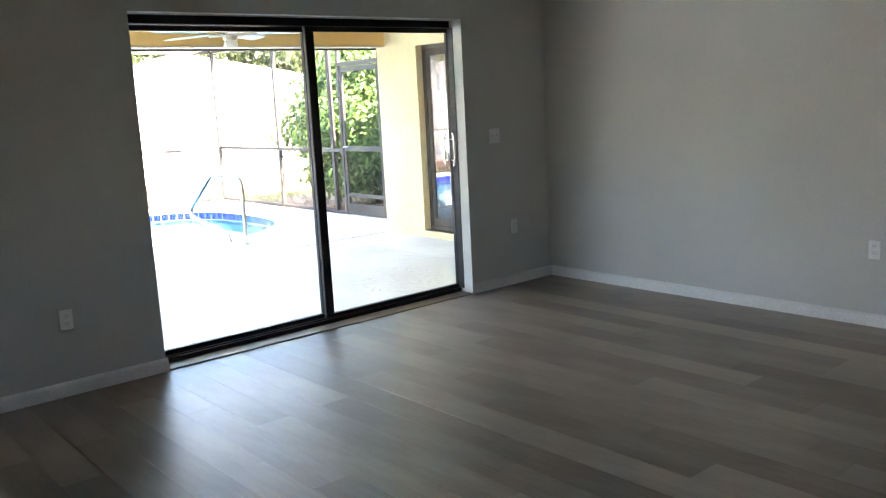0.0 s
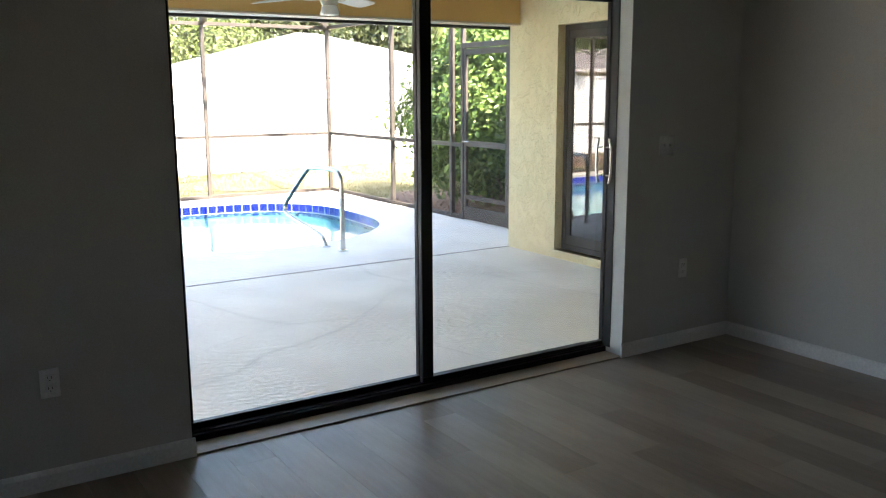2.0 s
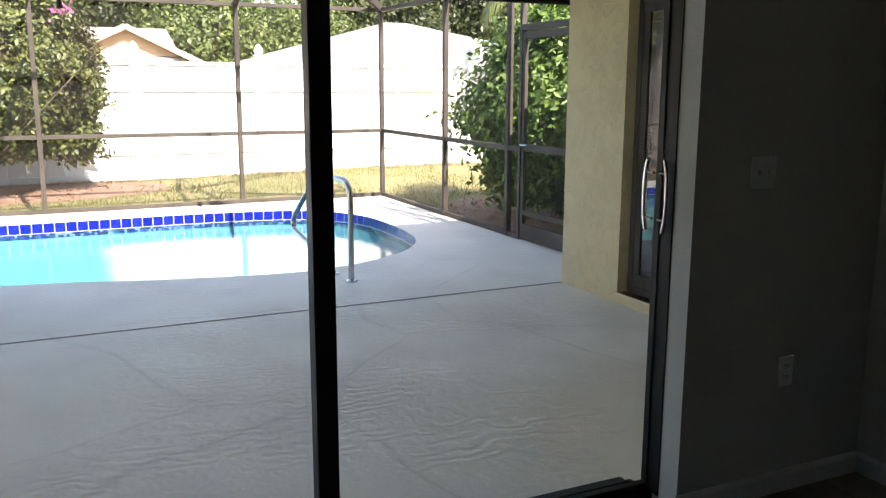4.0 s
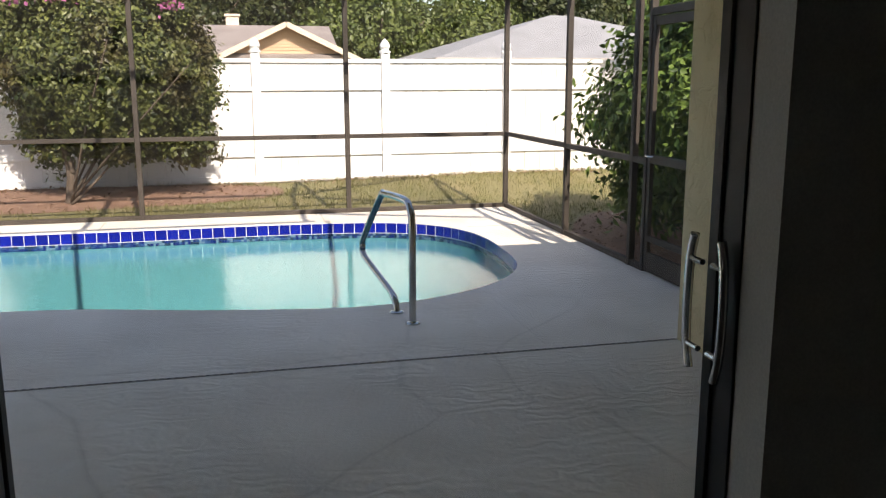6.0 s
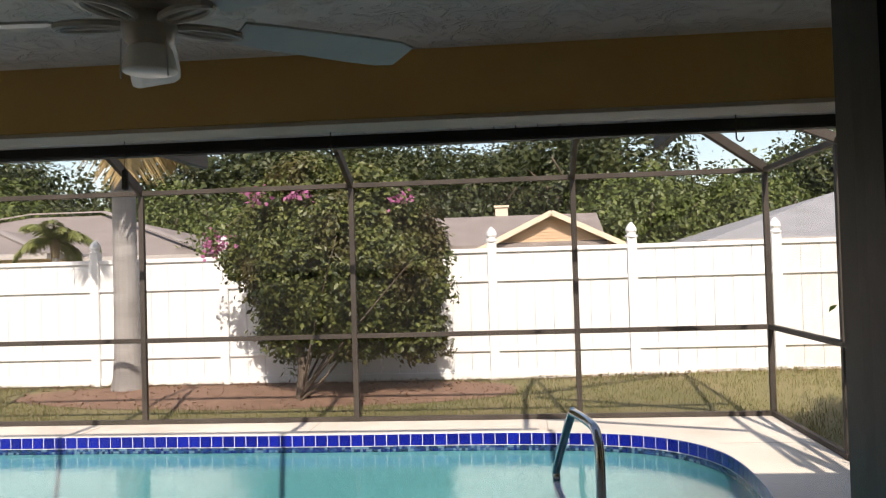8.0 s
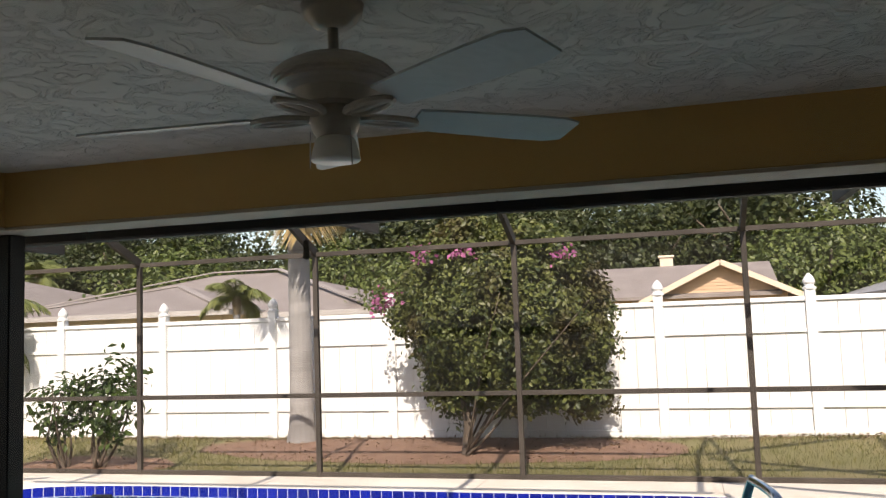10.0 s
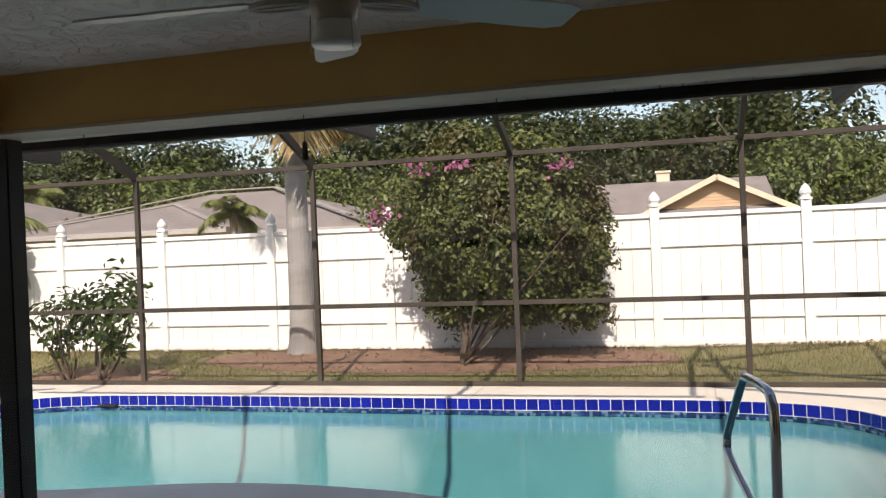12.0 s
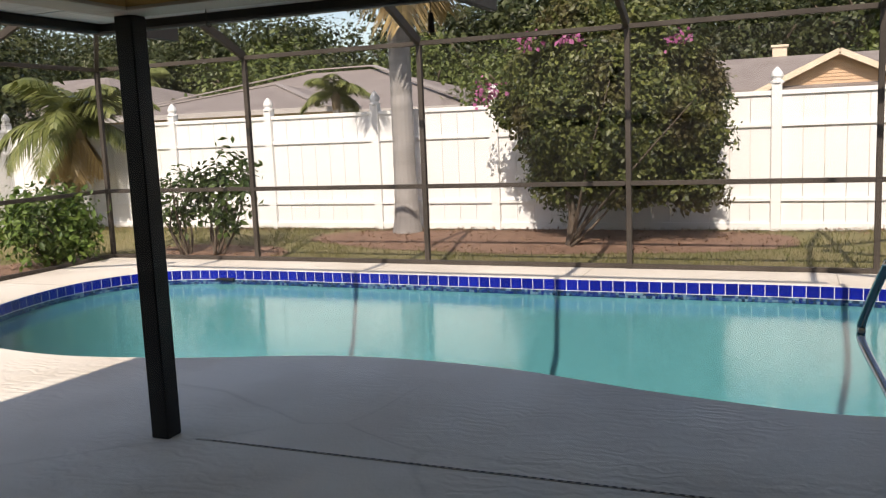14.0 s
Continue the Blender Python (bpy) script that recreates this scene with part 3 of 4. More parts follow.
def main_roof():
    bm = bmesh.new()
    s = 0.36
    ridge_y, zr = 0.5, 2.3 + s * (8.28 - 0.5)
    prof = [(EY + 0.05, 2.31), (ridge_y, zr), (-7.5, 2.3), (-7.5, 2.24), (ridge_y, zr - 0.1), (EY + 0.05, 2.294)]
    rows = [[bm.verts.new((x, y, z)) for y, z in prof] for x in (EX - 0.05, 13)]
    for i in range(6):
        j = (i + 1) % 6
        bm.faces.new((rows[0][i], rows[0][j], rows[1][j], rows[1][i]))
    bm.faces.new(rows[0][::-1]), bm.faces.new(rows[1])
    tagged(part("roof", bm, SHINGLE_BROWN), "brown shingle house roof", "roof", "", "structure")


main_roof()
post = thing("lanai_post", box(0.75, 0.86, 7.665, 7.775, Z0, BZ - 0.018, 0.006), BLACKAL, "square black painted post under the lanai beam", "post")

for x, z1, weight in ((3.31, 2.02, 0), (1.25, 2.03, 0), (4.95, 2.01, 0), (2.42, 2.03, 1)):
    y = YF + 0.02
    if weight:
        bm = tube([(x, y, BZ - 0.017), (x, y, 2.0), (x, y, 1.995), (x, y, 1.915), (x, y, 1.91)], [0.002, 0.002, 0.012, 0.016, 0.004], 8)
        thing("pull_weight", bm, BRONZE, "small weight on a thin cord under the beam", "cord")
    else:
        pts = [(x, y, BZ - 0.017), (x, y, z1 + 0.03)] + [(x + 0.014 * (1 - math.cos(a)), y, z1 + 0.016 - 0.016 * math.sin(a)) for a in [0.4 * k for k in range(9)]]
        thing("ceiling_hook", tube(pts, 0.003, 6), BRONZE, "small metal hook hanging under the beam", "hook", group="hooks under the beam")


def ceiling_fan(c):
    fan = empty("ceiling_fan", "cream ceiling fan with pale blades and a frosted lamp, at rest", "fan", at=c)
    fan.scale = (1.06, 1.06, 1.0)
    part("canopy", lathe([(0.02, 0.165), (0.045, 0.17), (0.07, 0.195), (0.075, 0.225)], 24), FANPAINT, fan, smooth=True)
    part("downrod", tube([(0, 0, 0.09), (0, 0, 0.18)], 0.013, 12), FANPAINT, fan, smooth=True)
    part("motor_housing", lathe([(0.05, -0.04), (0.085, -0.035), (0.1, 0.0), (0.115, 0.012), (0.135, 0.016), (0.135, 0.022), (0.142, 0.024), (0.142, 0.03), (0.148, 0.032), (0.148, 0.04), (0.13, 0.06), (0.09, 0.082), (0.045, 0.092), (0.02, 0.098)], 36), FANPAINT, fan)
    part("switch_housing", lathe([(0.04, -0.115), (0.052, -0.1), (0.06, -0.07), (0.055, -0.04)], 28), FANPAINT, fan, smooth=True)
    part("lamp_shade", lathe([(0.056, -0.172), (0.058, -0.168), (0.054, -0.145), (0.047, -0.12), (0.042, -0.114)], 28), FROST, fan, "frosted white glass shade", True)
    for k in range(5):
        a = radians(40 + 72 * k)
        m = Matrix.Rotation(a, 4, 'Z')
        bm = bmesh.new()
        tilt = Matrix.Rotation(radians(-13), 4, 'X')
        pr = [(0.2, 0.05), (0.3, 0.058), (0.5, 0.066), (0.6, 0.066), (0.645, 0.05)]
        top = [bm.verts.new(m @ (tilt @ Vector((x, w, 0.0)) + Vector((0, 0, -0.055)))) for x, w in pr] + [bm.verts.new(m @ (tilt @ Vector((x, -w, 0.0)) + Vector((0, 0, -0.055)))) for x, w in pr[::-1]]
        f = bm.faces.new(top)
        r = bmesh.ops.extrude_face_region(bm, geom=[f])
        bmesh.ops.translate(bm, vec=(0, 0, 0.006), verts=[v for v in r["geom"] if isinstance(v, bmesh.types.BMVert)])
        b = part("blade", bm, FANBLADE, fan)
        loop = [m @ Vector((0.13 + 0.075 * math.cos(u), 0.032 * math.sin(u), -0.062)) for u in [2 * math.pi * i / 14 for i in range(15)]]
        bm = tube([m @ Vector((0.05, 0, -0.05)), m @ Vector((0.075, 0, -0.06))], 0.012, 8)
        tube(loop, 0.009, 7, bm)
        tube([m @ Vector((0.07, 0, -0.062)), m @ Vector((0.21, 0, -0.062))], 0.008, 6, bm)
        part("blade_iron", bm, FANPAINT, b)
    for s in (-1, 1):
        part("pull_chain", tube([(0.05 * s, -0.03, -0.1), (0.052 * s, -0.03, -0.19)], 0.0018, 5), CHROME, fan)


ceiling_fan((3.25, 6.12, 2.175))

# ---- pool and deck ----
POOL = [v.to_2d() for v in spline([(5.76, 10.6, 0), (5.6, 9.85, 0), (5.1, 9.28, 0), (4.25, 8.96, 0), (3.2, 9.1, 0), (2.1, 9.38, 0), (0.95, 9.4, 0), (-0.3, 9.06, 0), (-1.4, 8.93, 0), (-2.5, 9.2, 0),
                                (-3.3, 10.0, 0), (-3.62, 11.2, 0), (-3.4, 12.15, 0), (-2.6, 12.6, 0), (-0.5, 12.66, 0), (2.0, 12.62, 0), (4.1, 12.62, 0), (5.2, 12.38, 0), (5.7, 11.7, 0)], 12, True)]
CX0, CX1, CY1 = -4.74, 6.617, 13.35       # cage lines
deck_rect = rect(CX0 - 0.08, CX1 + 0.08, YO + 0.03, CY1 + 0.08)
bm = filled([deck_rect, [tuple(p) for p in POOL]], Z0)
deck = tagged(part("pavement", bm, DECK), "pale painted textured concrete pool deck", "deck", "", "structure")
bm = bmesh.new()
for (x0, y0), (x1, y1) in zip(deck_rect, deck_rect[1:] + deck_rect[:1]):
    bm.faces.new([bm.verts.new(v) for v in ((x0, y0, Z0), (x1, y1, Z0), (x1, y1, -0.3), (x0, y0, -0.3))])
part("deck_edge", bm, DECK, deck)
bm = box(XL + 4.2, XW, YF - 0.009, YF + 0.009, Z0, Z0 + 0.003)
x = XL + 4.3
slots = bmesh.new()
while x < XW:
    box(x, x + 0.022, YF - 0.006, YF + 0.006, Z0 + 0.002, Z0 + 0.0045, 0, slots)
    x += 0.04
part("joint_slots", slots, DARK, deck)["kind"] = "stuff"
part("joint_strip", bm, JOINT, deck)
for x in (-2.9, -0.5, 1.9, 4.3):
    part("joint_line", box(x - 0.006, x + 0.006, 12.68, CY1, Z0, Z0 + 0.002), JOINT, deck)
part("joint_line", box(5.75, CX1, 12.0, 12.012, Z0, Z0 + 0.002), JOINT, deck)
part("joint_line", box(CX0, -3.6, 11.4, 11.412, Z0, Z0 + 0.002), JOINT, deck)

TZ, MZ, WZ, PZ = Z0 - 0.118, Z0 - 0.175, Z0 - 0.165, -1.25
pool = empty("swimming_pool", "freeform swimming pool with turquoise water and cobalt tile band", "pool")


def offset_loop(loop, d):
    n = len(loop)
    out = []
    for i in range(n):
        t = (loop[(i + 1) % n] - loop[i - 1]).normalized()
        out.append(loop[i] + d * Vector((t.y, -t.x)))      # loop runs clockwise seen from above: this is outwards or inwards by sign
    return out


area = sum(POOL[i - 1].x * POOL[i].y - POOL[i].x * POOL[i - 1].y for i in range(len(POOL)))
OUT = 1 if area > 0 else -1


def band(z0, z1, d0, d1):
    bm = bmesh.new()
    a, b = offset_loop(POOL, OUT * d0), offset_loop(POOL, OUT * d1)
    va, vb = [bm.verts.new((*p, z0)) for p in a], [bm.verts.new((*p, z1)) for p in b]
    n = len(va)
    for i in range(n):
        bm.faces.new((va[i], va[(i + 1) % n], vb[(i + 1) % n], vb[i]))
    return bm


part("grout_band", band(Z0, TZ - 0.006, 0.0, 0.0), GROUT, pool)
shell = band(MZ, PZ, -0.0, -0.35)
inner_loop = offset_loop(POOL, -OUT * 0.35)
part("shell_wall", shell, PLASTER, pool, smooth=True)
part("shell_floor", filled([[tuple(p) for p in inner_loop]], PZ), PLASTER, pool)
part("water", filled([[tuple(p) for p in offset_loop(POOL, OUT * 0.001)]], WZ), WATER, pool, "clear rippled turquoise water")
for i, (w, d) in enumerate(((0.45, -0.5), (0.8, -0.8))):
    part("step", box(3.7 - w, 5.0, 9.35, 9.75 + w, PZ, d, 0.03), PLASTER, pool)
part("skimmer_mouth", box(-2.5, -2.26, 12.59, 12.64, TZ - 0.005, TZ + 0.02), DARK, pool)

# grab rail beside the steps
bx, by = 4.43, 8.45


def rail_pt(s, z):
    return Vector((bx - 0.17 * s, by + s, z))


rail = empty("grab_rail", "bent stainless steel grab rail at the pool edge", "rail")
path = spline([rail_pt(0, Z0), rail_pt(0.0, 0.3), rail_pt(0.0, 0.6), rail_pt(0.04, 0.7), rail_pt(0.14, 0.74), rail_pt(0.5, 0.735), rail_pt(0.6, 0.7), rail_pt(0.98, 0.36), rail_pt(1.03, 0.27), rail_pt(0.97, 0.2),
               rail_pt(0.45, 0.07), rail_pt(0.34, 0.02), rail_pt(0.3, Z0)], 8)
part("tube", tube(path, 0.024, 14), CHROME, rail, smooth=True)
for s in (0, 0.3):
    part("escutcheon", lathe([(0.05, 0), (0.048, 0.006), (0.03, 0.012)], 20, rail_pt(s, Z0)), CHROME, rail, smooth=True)

# ---- screen enclosure ----
cage = empty("pool_cage", "bronze aluminium screen enclosure around the pool", "enclosure")
MIDZ, TOPZ = 0.85, 2.465
PX = [CX1, 4.652, 2.29, -0.05, -2.4, CX0]
PYR, PYL = [11.31, 9.8], [11.4, 9.45, 7.5, 5.6]


def cage_post(x, y):
    p = part("post", box(x - 0.028, x + 0.028, y - 0.028, y + 0.028, Z0, TOPZ - 0.026, 0.004), BRONZE, cage)
    part("post_foot", box(x - 0.036, x + 0.036, y - 0.034, y + 0.034, Z0, Z0 + 0.05, 0.003), BRONZE, p)


for x in PX:
    cage_post(x, CY1)
for y in PYR:
    cage_post(CX1, y)
for y in PYL:
    cage_post(CX0, y)


def bays(pts, axis, fixed, low, skip_mid=()):
    """Rails and screen between neighbouring posts."""
    for a, b in zip(pts, pts[1:]):
        a, b = min(a, b) + 0.028, max(a, b) - 0.028
        for z, h in ((MIDZ, 0.05), (Z0 + 0.026, 0.05)):
            pa, pb = ((a, fixed, z), (b, fixed, z)) if axis == "x" else ((fixed, a, z), (fixed, b, z))
            part("rail", beam(pa, pb, 0.05, h), BRONZE, cage)
        bm = bmesh.new()
        q = [(a, Z0 + 0.05), (b, Z0 + 0.05), (b, TOPZ - 0.03), (a, TOPZ - 0.03)]
        bm.faces.new([bm.verts.new((u, fixed + 0.026, z) if axis == "x" else (fixed + 0.026 * (1 if fixed > 0 else -1), u, z)) for u, z in q])
        part("screen", bm, SCREEN, cage, "fine dark insect screen")


bays(PX, "x", CY1, Z0)
bays([CY1] + PYR, "y", CX1, Z0)
bays([CY1] + PYL, "y", CX0, Z0)
part("top_plate", beam((CX0 - 0.03, CY1, TOPZ), (CX1 + 0.03, CY1, TOPZ), 0.056, 0.052), BRONZE, cage)
part("top_plate", beam((CX1, EY + 0.1, TOPZ), (CX1, CY1 - 0.03, TOPZ), 0.056, 0.052), BRONZE, cage)
part("top_plate", beam((CX0, YO + 0.03, TOPZ), (CX0, CY1 - 0.03, TOPZ), 0.056, 0.052), BRONZE, cage)
RZ, RUN = 3.25, 1.85          # height of the flat top, run of the sloping edge
for x in PX[1:-1]:
    part("rafter", beam((x, CY1, TOPZ + 0.02), (x, CY1 - RUN, RZ), 0.05, 0.1), BRONZE, cage)
    part("rafter", beam((x, CY1 - RUN, RZ), (x, EY + 0.92, RZ), 0.05, 0.1), BRONZE, cage)
for sx, x in ((-1, CX1), (1, CX0)):
    part("hip_rafter", beam((x, CY1, TOPZ + 0.02), (x + sx * RUN, CY1 - RUN, RZ), 0.05, 0.1), BRONZE, cage)
    for y in (PYR if x > 0 else PYL[:2]):
        part("rafter", beam((x, y, TOPZ + 0.02), (x + sx * RUN, y, RZ), 0.05, 0.08), BRONZE, cage)
part("purlin", beam((CX0 + RUN, CY1 - RUN, RZ), (CX1 - RUN, CY1 - RUN, RZ), 0.05, 0.06), BRONZE, cage)
part("purlin", beam((CX0 + RUN, EY + 0.92, RZ), (CX1 - RUN, EY + 0.92, RZ), 0.05, 0.06), BRONZE, cage)
for x in (4.88, 2.22, -0.1):
    part("gutter_beam", beam((x, EY + 0.09, 2.225), (x, EY + 0.92, 2.225), 0.05, 0.1), BRONZE, cage)
    part("riser", beam((x, EY + 0.89, 2.275), (x, EY + 0.89, RZ), 0.05, 0.05), BRONZE, cage)
bm = bmesh.new()
lo = [(CX0, CY1), (CX1, CY1), (CX1, EY + 0.1), (CX0, EY + 0.1)]
v = {k: bm.verts.new(c) for k, c in {"a": (CX0, CY1, TOPZ + 0.05), "b": (CX1, CY1, TOPZ + 0.05), "c": (CX1 - RUN, CY1 - RUN, RZ + 0.06), "d": (CX0 + RUN, CY1 - RUN, RZ + 0.06),
                                    "e": (CX1 - RUN, EY + 0.92, RZ + 0.06), "f": (CX0 + RUN, EY + 0.92, RZ + 0.06), "g": (CX1, EY + 0.1, TOPZ + 0.05), "h": (CX0, EY + 0.1, TOPZ + 0.05)}.items()}
for q in ("abcd", "dcef", "bgec", "ahfd"):
    bm.faces.new([v[k] for k in q])
part("roof_screen", bm, SCREEN, cage, "fine dark insect screen")

# screen door and the bay beside it
sd = empty("screen_door", "closed bronze screen door with mid rail and lever", "door")
y0, y1, x = 8.62, 9.52, CX1
for a, b in ((y0 - 0.05, y0 - 0.005), (y1 + 0.005, y1 + 0.05)):
    part("door_jamb", box(x - 0.028, x + 0.028, a, b, Z0, TOPZ - 0.026, 0.003), BRONZE, cage)
part("rail", box(x - 0.025, x + 0.025, y0 - 0.005, y1 + 0.005, 2.0, 2.06, 0.003), BRONZE, cage)
for yy in (y0, y1 - 0.05):
    part("stile", box(x - 0.018, x + 0.018, yy, yy + 0.05, Z0 + 0.01, 1.99, 0.003), BRONZE, sd)
for z, h in ((Z0 + 0.01, 0.16), (0.2, 0.05), (0.84, 0.07), (1.92, 0.07)):
    part("cross_rail", box(x - 0.017, x + 0.017, y0 + 0.05, y1 - 0.05, z, z + h, 0.003), BRONZE, sd)
bm = bmesh.new()
bm.faces.new([bm.verts.new((x + 0.004, yy, z)) for yy, z in ((y0 + 0.05, Z0 + 0.17), (y1 - 0.05, Z0 + 0.17), (y1 - 0.05, 1.92), (y0 + 0.05, 1.92))])
part("screen", bm, SCREEN, sd, "fine dark insect screen")
lev = part("lever", tube([(x - 0.018, y1 - 0.025, 0.9), (x - 0.05, y1 - 0.025, 0.9), (x - 0.055, y1 - 0.05, 0.9), (x - 0.055, y1 - 0.16, 0.9)], 0.009, 8), CHROME, sd, "silver lever handle", True)
for a, b in ((YF, y0 - 0.05), (y1 + 0.05, PYR[1])):
    part("rail", box(x - 0.025, x + 0.025, a, b, MIDZ - 0.025, MIDZ + 0.025, 0.003), BRONZE, cage)
    part("rail", box(x - 0.025, x + 0.025, a, b, Z0, Z0 + 0.05, 0.003), BRONZE, cage)
    bm = bmesh.new()
    bm.faces.new([bm.verts.new((x + 0.026, yy, z)) for yy, z in ((a, Z0 + 0.05), (b, Z0 + 0.05), (b, TOPZ), (a, TOPZ))])
    part("screen", bm, SCREEN, cage)

# ---- yard ----
GZ = -0.15
FB = 0.0                     # ground level along the fence


def lie(x, y):
    """Ground level: flat round the deck, rising gently towards the fence."""
    s = np.clip((np.asarray(y) - 13.7) / 2.3, 0, 1)
    return GZ + (FB - GZ) * s * s * (3 - 2 * s) + 0.07 * np.clip((np.asarray(x) - 3.5) / 4, 0, 1) * s


def ground_sheet():
    """One sheet with a hole for the deck, on lines that close up where the ground rises."""
    xs = [-400, -150, -60, -30, -16, -10, -7, CX0 - 0.07] + [CX0 + (CX1 - CX0) * k / 10 for k in range(1, 10)] + [CX1 + 0.07, 7.2, 8.0, 9.0, 12, 20, 40, 120, 400]
    ys = [-300, -100, -30, -10, 0, YO + 0.04, 8, 11, CY1 + 0.07] + [13.7 + 0.23 * k for k in range(11)] + [17, 20, 30, 60, 150, 500]
    bm = bmesh.new()
    grid = [[bm.verts.new((x, y, float(lie(x, y)))) for x in xs] for y in ys]
    for j in range(len(ys) - 1):
        for i in range(len(xs) - 1):
            if CX0 - 0.08 < xs[i] < CX1 + 0.06 and YO < ys[j] < CY1 + 0.06:
                continue
            bm.faces.new((grid[j][i], grid[j][i + 1], grid[j + 1][i + 1], grid[j + 1][i]))
    return bm


ground = tagged(part("ground", ground_sheet(), GROUND), "patchy lawn with bare brown soil", "ground", "", "structure")
rng = np.random.default_rng(5)


BEDS = ((0.6, 15.35, 3.4, 0.82), (-3.8, 14.3, 1.25, 0.5), (8.2, 10.6, 1.45, 2.6), (-5.5, 12.7, 0.9, 1.1))


def in_mulch(x, y):
    """Beds round the flowering bush and the palm, and round the shrubs."""
    return np.logical_or.reduce([((x - cx) / rx) ** 2 + ((y - cy) / ry) ** 2 < 1.04 for cx, cy, rx, ry in BEDS])


bed = bmesh.new()
for cx, cy, rx, ry in BEDS:
    def edge(a, f):
        x = cx + f * rx * (1 + 0.12 * noise.noise((cx, 1.7 * math.cos(a), 1.7 * math.sin(a)))) * math.cos(a)
        y = cy + f * ry * (1 + 0.2 * noise.noise((cy, 2 * math.cos(a), 2 * math.sin(a)))) * math.sin(a)
        return x, y, float(lie(x, y)) + 0.006 + 0.02 * (1 - f)
    rings = [[bed.verts.new(edge(2 * math.pi * i / 40, f)) for i in range(40)] for f in (0.02, 0.25, 0.5, 0.75, 1.0)]
    for a, b in zip(rings, rings[1:]):
        for i in range(40):
            bed.faces.new((a[i], b[i], b[(i + 1) % 40], a[(i + 1) % 40]))
part("mulch_bed", bed, MULCH, ground, "reddish brown bark mulch")


def scatter(name, n, x0, x1, y0, y1, size, material, up, keep, label, slim):
    p = np.stack([rng.uniform(x0, x1, n), rng.uniform(y0, y1, n), np.zeros(n)], 1)
    p = p[keep(p[:, 0], p[:, 1])]
    p[:, 2] = lie(p[:, 0], p[:, 1]) + (0.004 if up else 0.02)
    k = len(p)
    nrm = rng.normal(size=(k, 3)) * (1, 1, 0.25) if up else rng.normal(size=(k, 3)) * 0.5 + (0, 0, 1)
    me = leaves_mesh(p, nrm, size, rng, material, slim, -1.6 if up else 0.0)
    ob = part(name, me, material, ground, label)
    ob["kind"] = "stuff"


out_deck = lambda x, y: ((x > CX1 + 0.1) | (x < CX0 - 0.1) | (y > CY1 + 0.1))
scatter("grass", 110000, -9.6, 10, 10.5, 16.2, 0.024, GRASS, True, lambda x, y: out_deck(x, y) & ~in_mulch(x, y) & (rng.uniform(0, 1, len(x)) < 0.35 + 0.65 * (np.sin(x * 1.9) * np.cos(y * 2.3 + x) > -0.3)), "short patchy grass blades", 0.14)
scatter("bark_chips", 20000, -7, 10, 8, 16.15, 0.045, CHIP, False, lambda x, y: out_deck(x, y) & in_mulch(x, y), "scattered bark chips", 0.5)
scatter("fence_litter", 3000, -9.5, 9, 15.75, 16.2, 0.045, CHIP, False, lambda x, y: x > -99, "dry leaf litter along the fence", 0.5)

# ---- fence ----
FY, FT, PITCH = 16.15, 1.81, 1.905
fence = empty("fence", "white vinyl privacy fence with pointed post caps", "fence")


def shared(bm, material):
    return settle(bm, material)


FENCE_POST = shared(box(-0.064, 0.064, -0.064, 0.064, FB - 0.1, FT + 0.09, 0.006), VINYL)
CAP = shared(lathe([(0.088, 0), (0.088, 0.025), (0.06, 0.035), (0.062, 0.06), (0.078, 0.085), (0.074, 0.12), (0.045, 0.17), (0.012, 0.205)], 12), VINYL)
W = PITCH - 0.128
NB = 7
BOARD = {m: shared(box(-W / NB / 2 + 0.002, W / NB / 2 - 0.002, -0.011, 0.011, FB + 0.02, FT - 0.06, 0.004), m) for m in (VINYL, DIRTYVINYL)}
RAIL = {h: shared(box(-W / 2, W / 2, -0.042, 0.042, -h / 2, h / 2, 0.005), VINYL) for h in (0.1, 0.06, 0.05)}


def fence_run(x0, count, place):
    for k in range(count + 1):
        p = part("fence_post", FENCE_POST, None, fence)
        p.matrix_world = place @ pose(x0 + k * PITCH, 0, 0)
        c = part("post_cap", CAP, None, p)
        c.location = (0, 0, FT + 0.09)
        if k == count:
            break
        mid = x0 + (k + 0.5) * PITCH
        mat = DIRTYVINYL if mid > 7.5 else VINYL
        for z, h in ((FT - 0.03, 0.06), (1.375, 0.05), (0.415, 0.05), (FB + 0.06, 0.1)):
            r = part("fence_rail", RAIL[h], None, fence)
            r.matrix_world = place @ pose(mid, 0, z)
        for j in range(NB):
            b = part("fence_board", BOARD[mat], None, fence)
            b.matrix_world = place @ pose(mid + (j - (NB - 1) / 2) * W / NB, 0, 0)


fence_run(5.6 - 8 * PITCH, 12, pose(0, FY, 0))
fence_run(PITCH * 0, 5, pose(5.6 - 8 * PITCH, FY, 0, 0, 0, -90))


# ---- planting ----
def stems(rng, base, top_c, spread, count, r0, bm=None, fork=0.35):
    bm = bm or bmesh.new()
    for i in range(count):
        tgt = Vector(top_c) + Vector(rng.normal(size=3) * spread)
        b = Vector(base) + Vector((*rng.normal(size=2) * 0.04, 0))
        mid = b.lerp(tgt, 0.45) + Vector(rng.normal(size=3) * 0.1)
        tube(spline([b, mid, tgt], 4), [r0 * (1 - 0.8 * j / 8) for j in range(9)], 6, bm)
    return bm


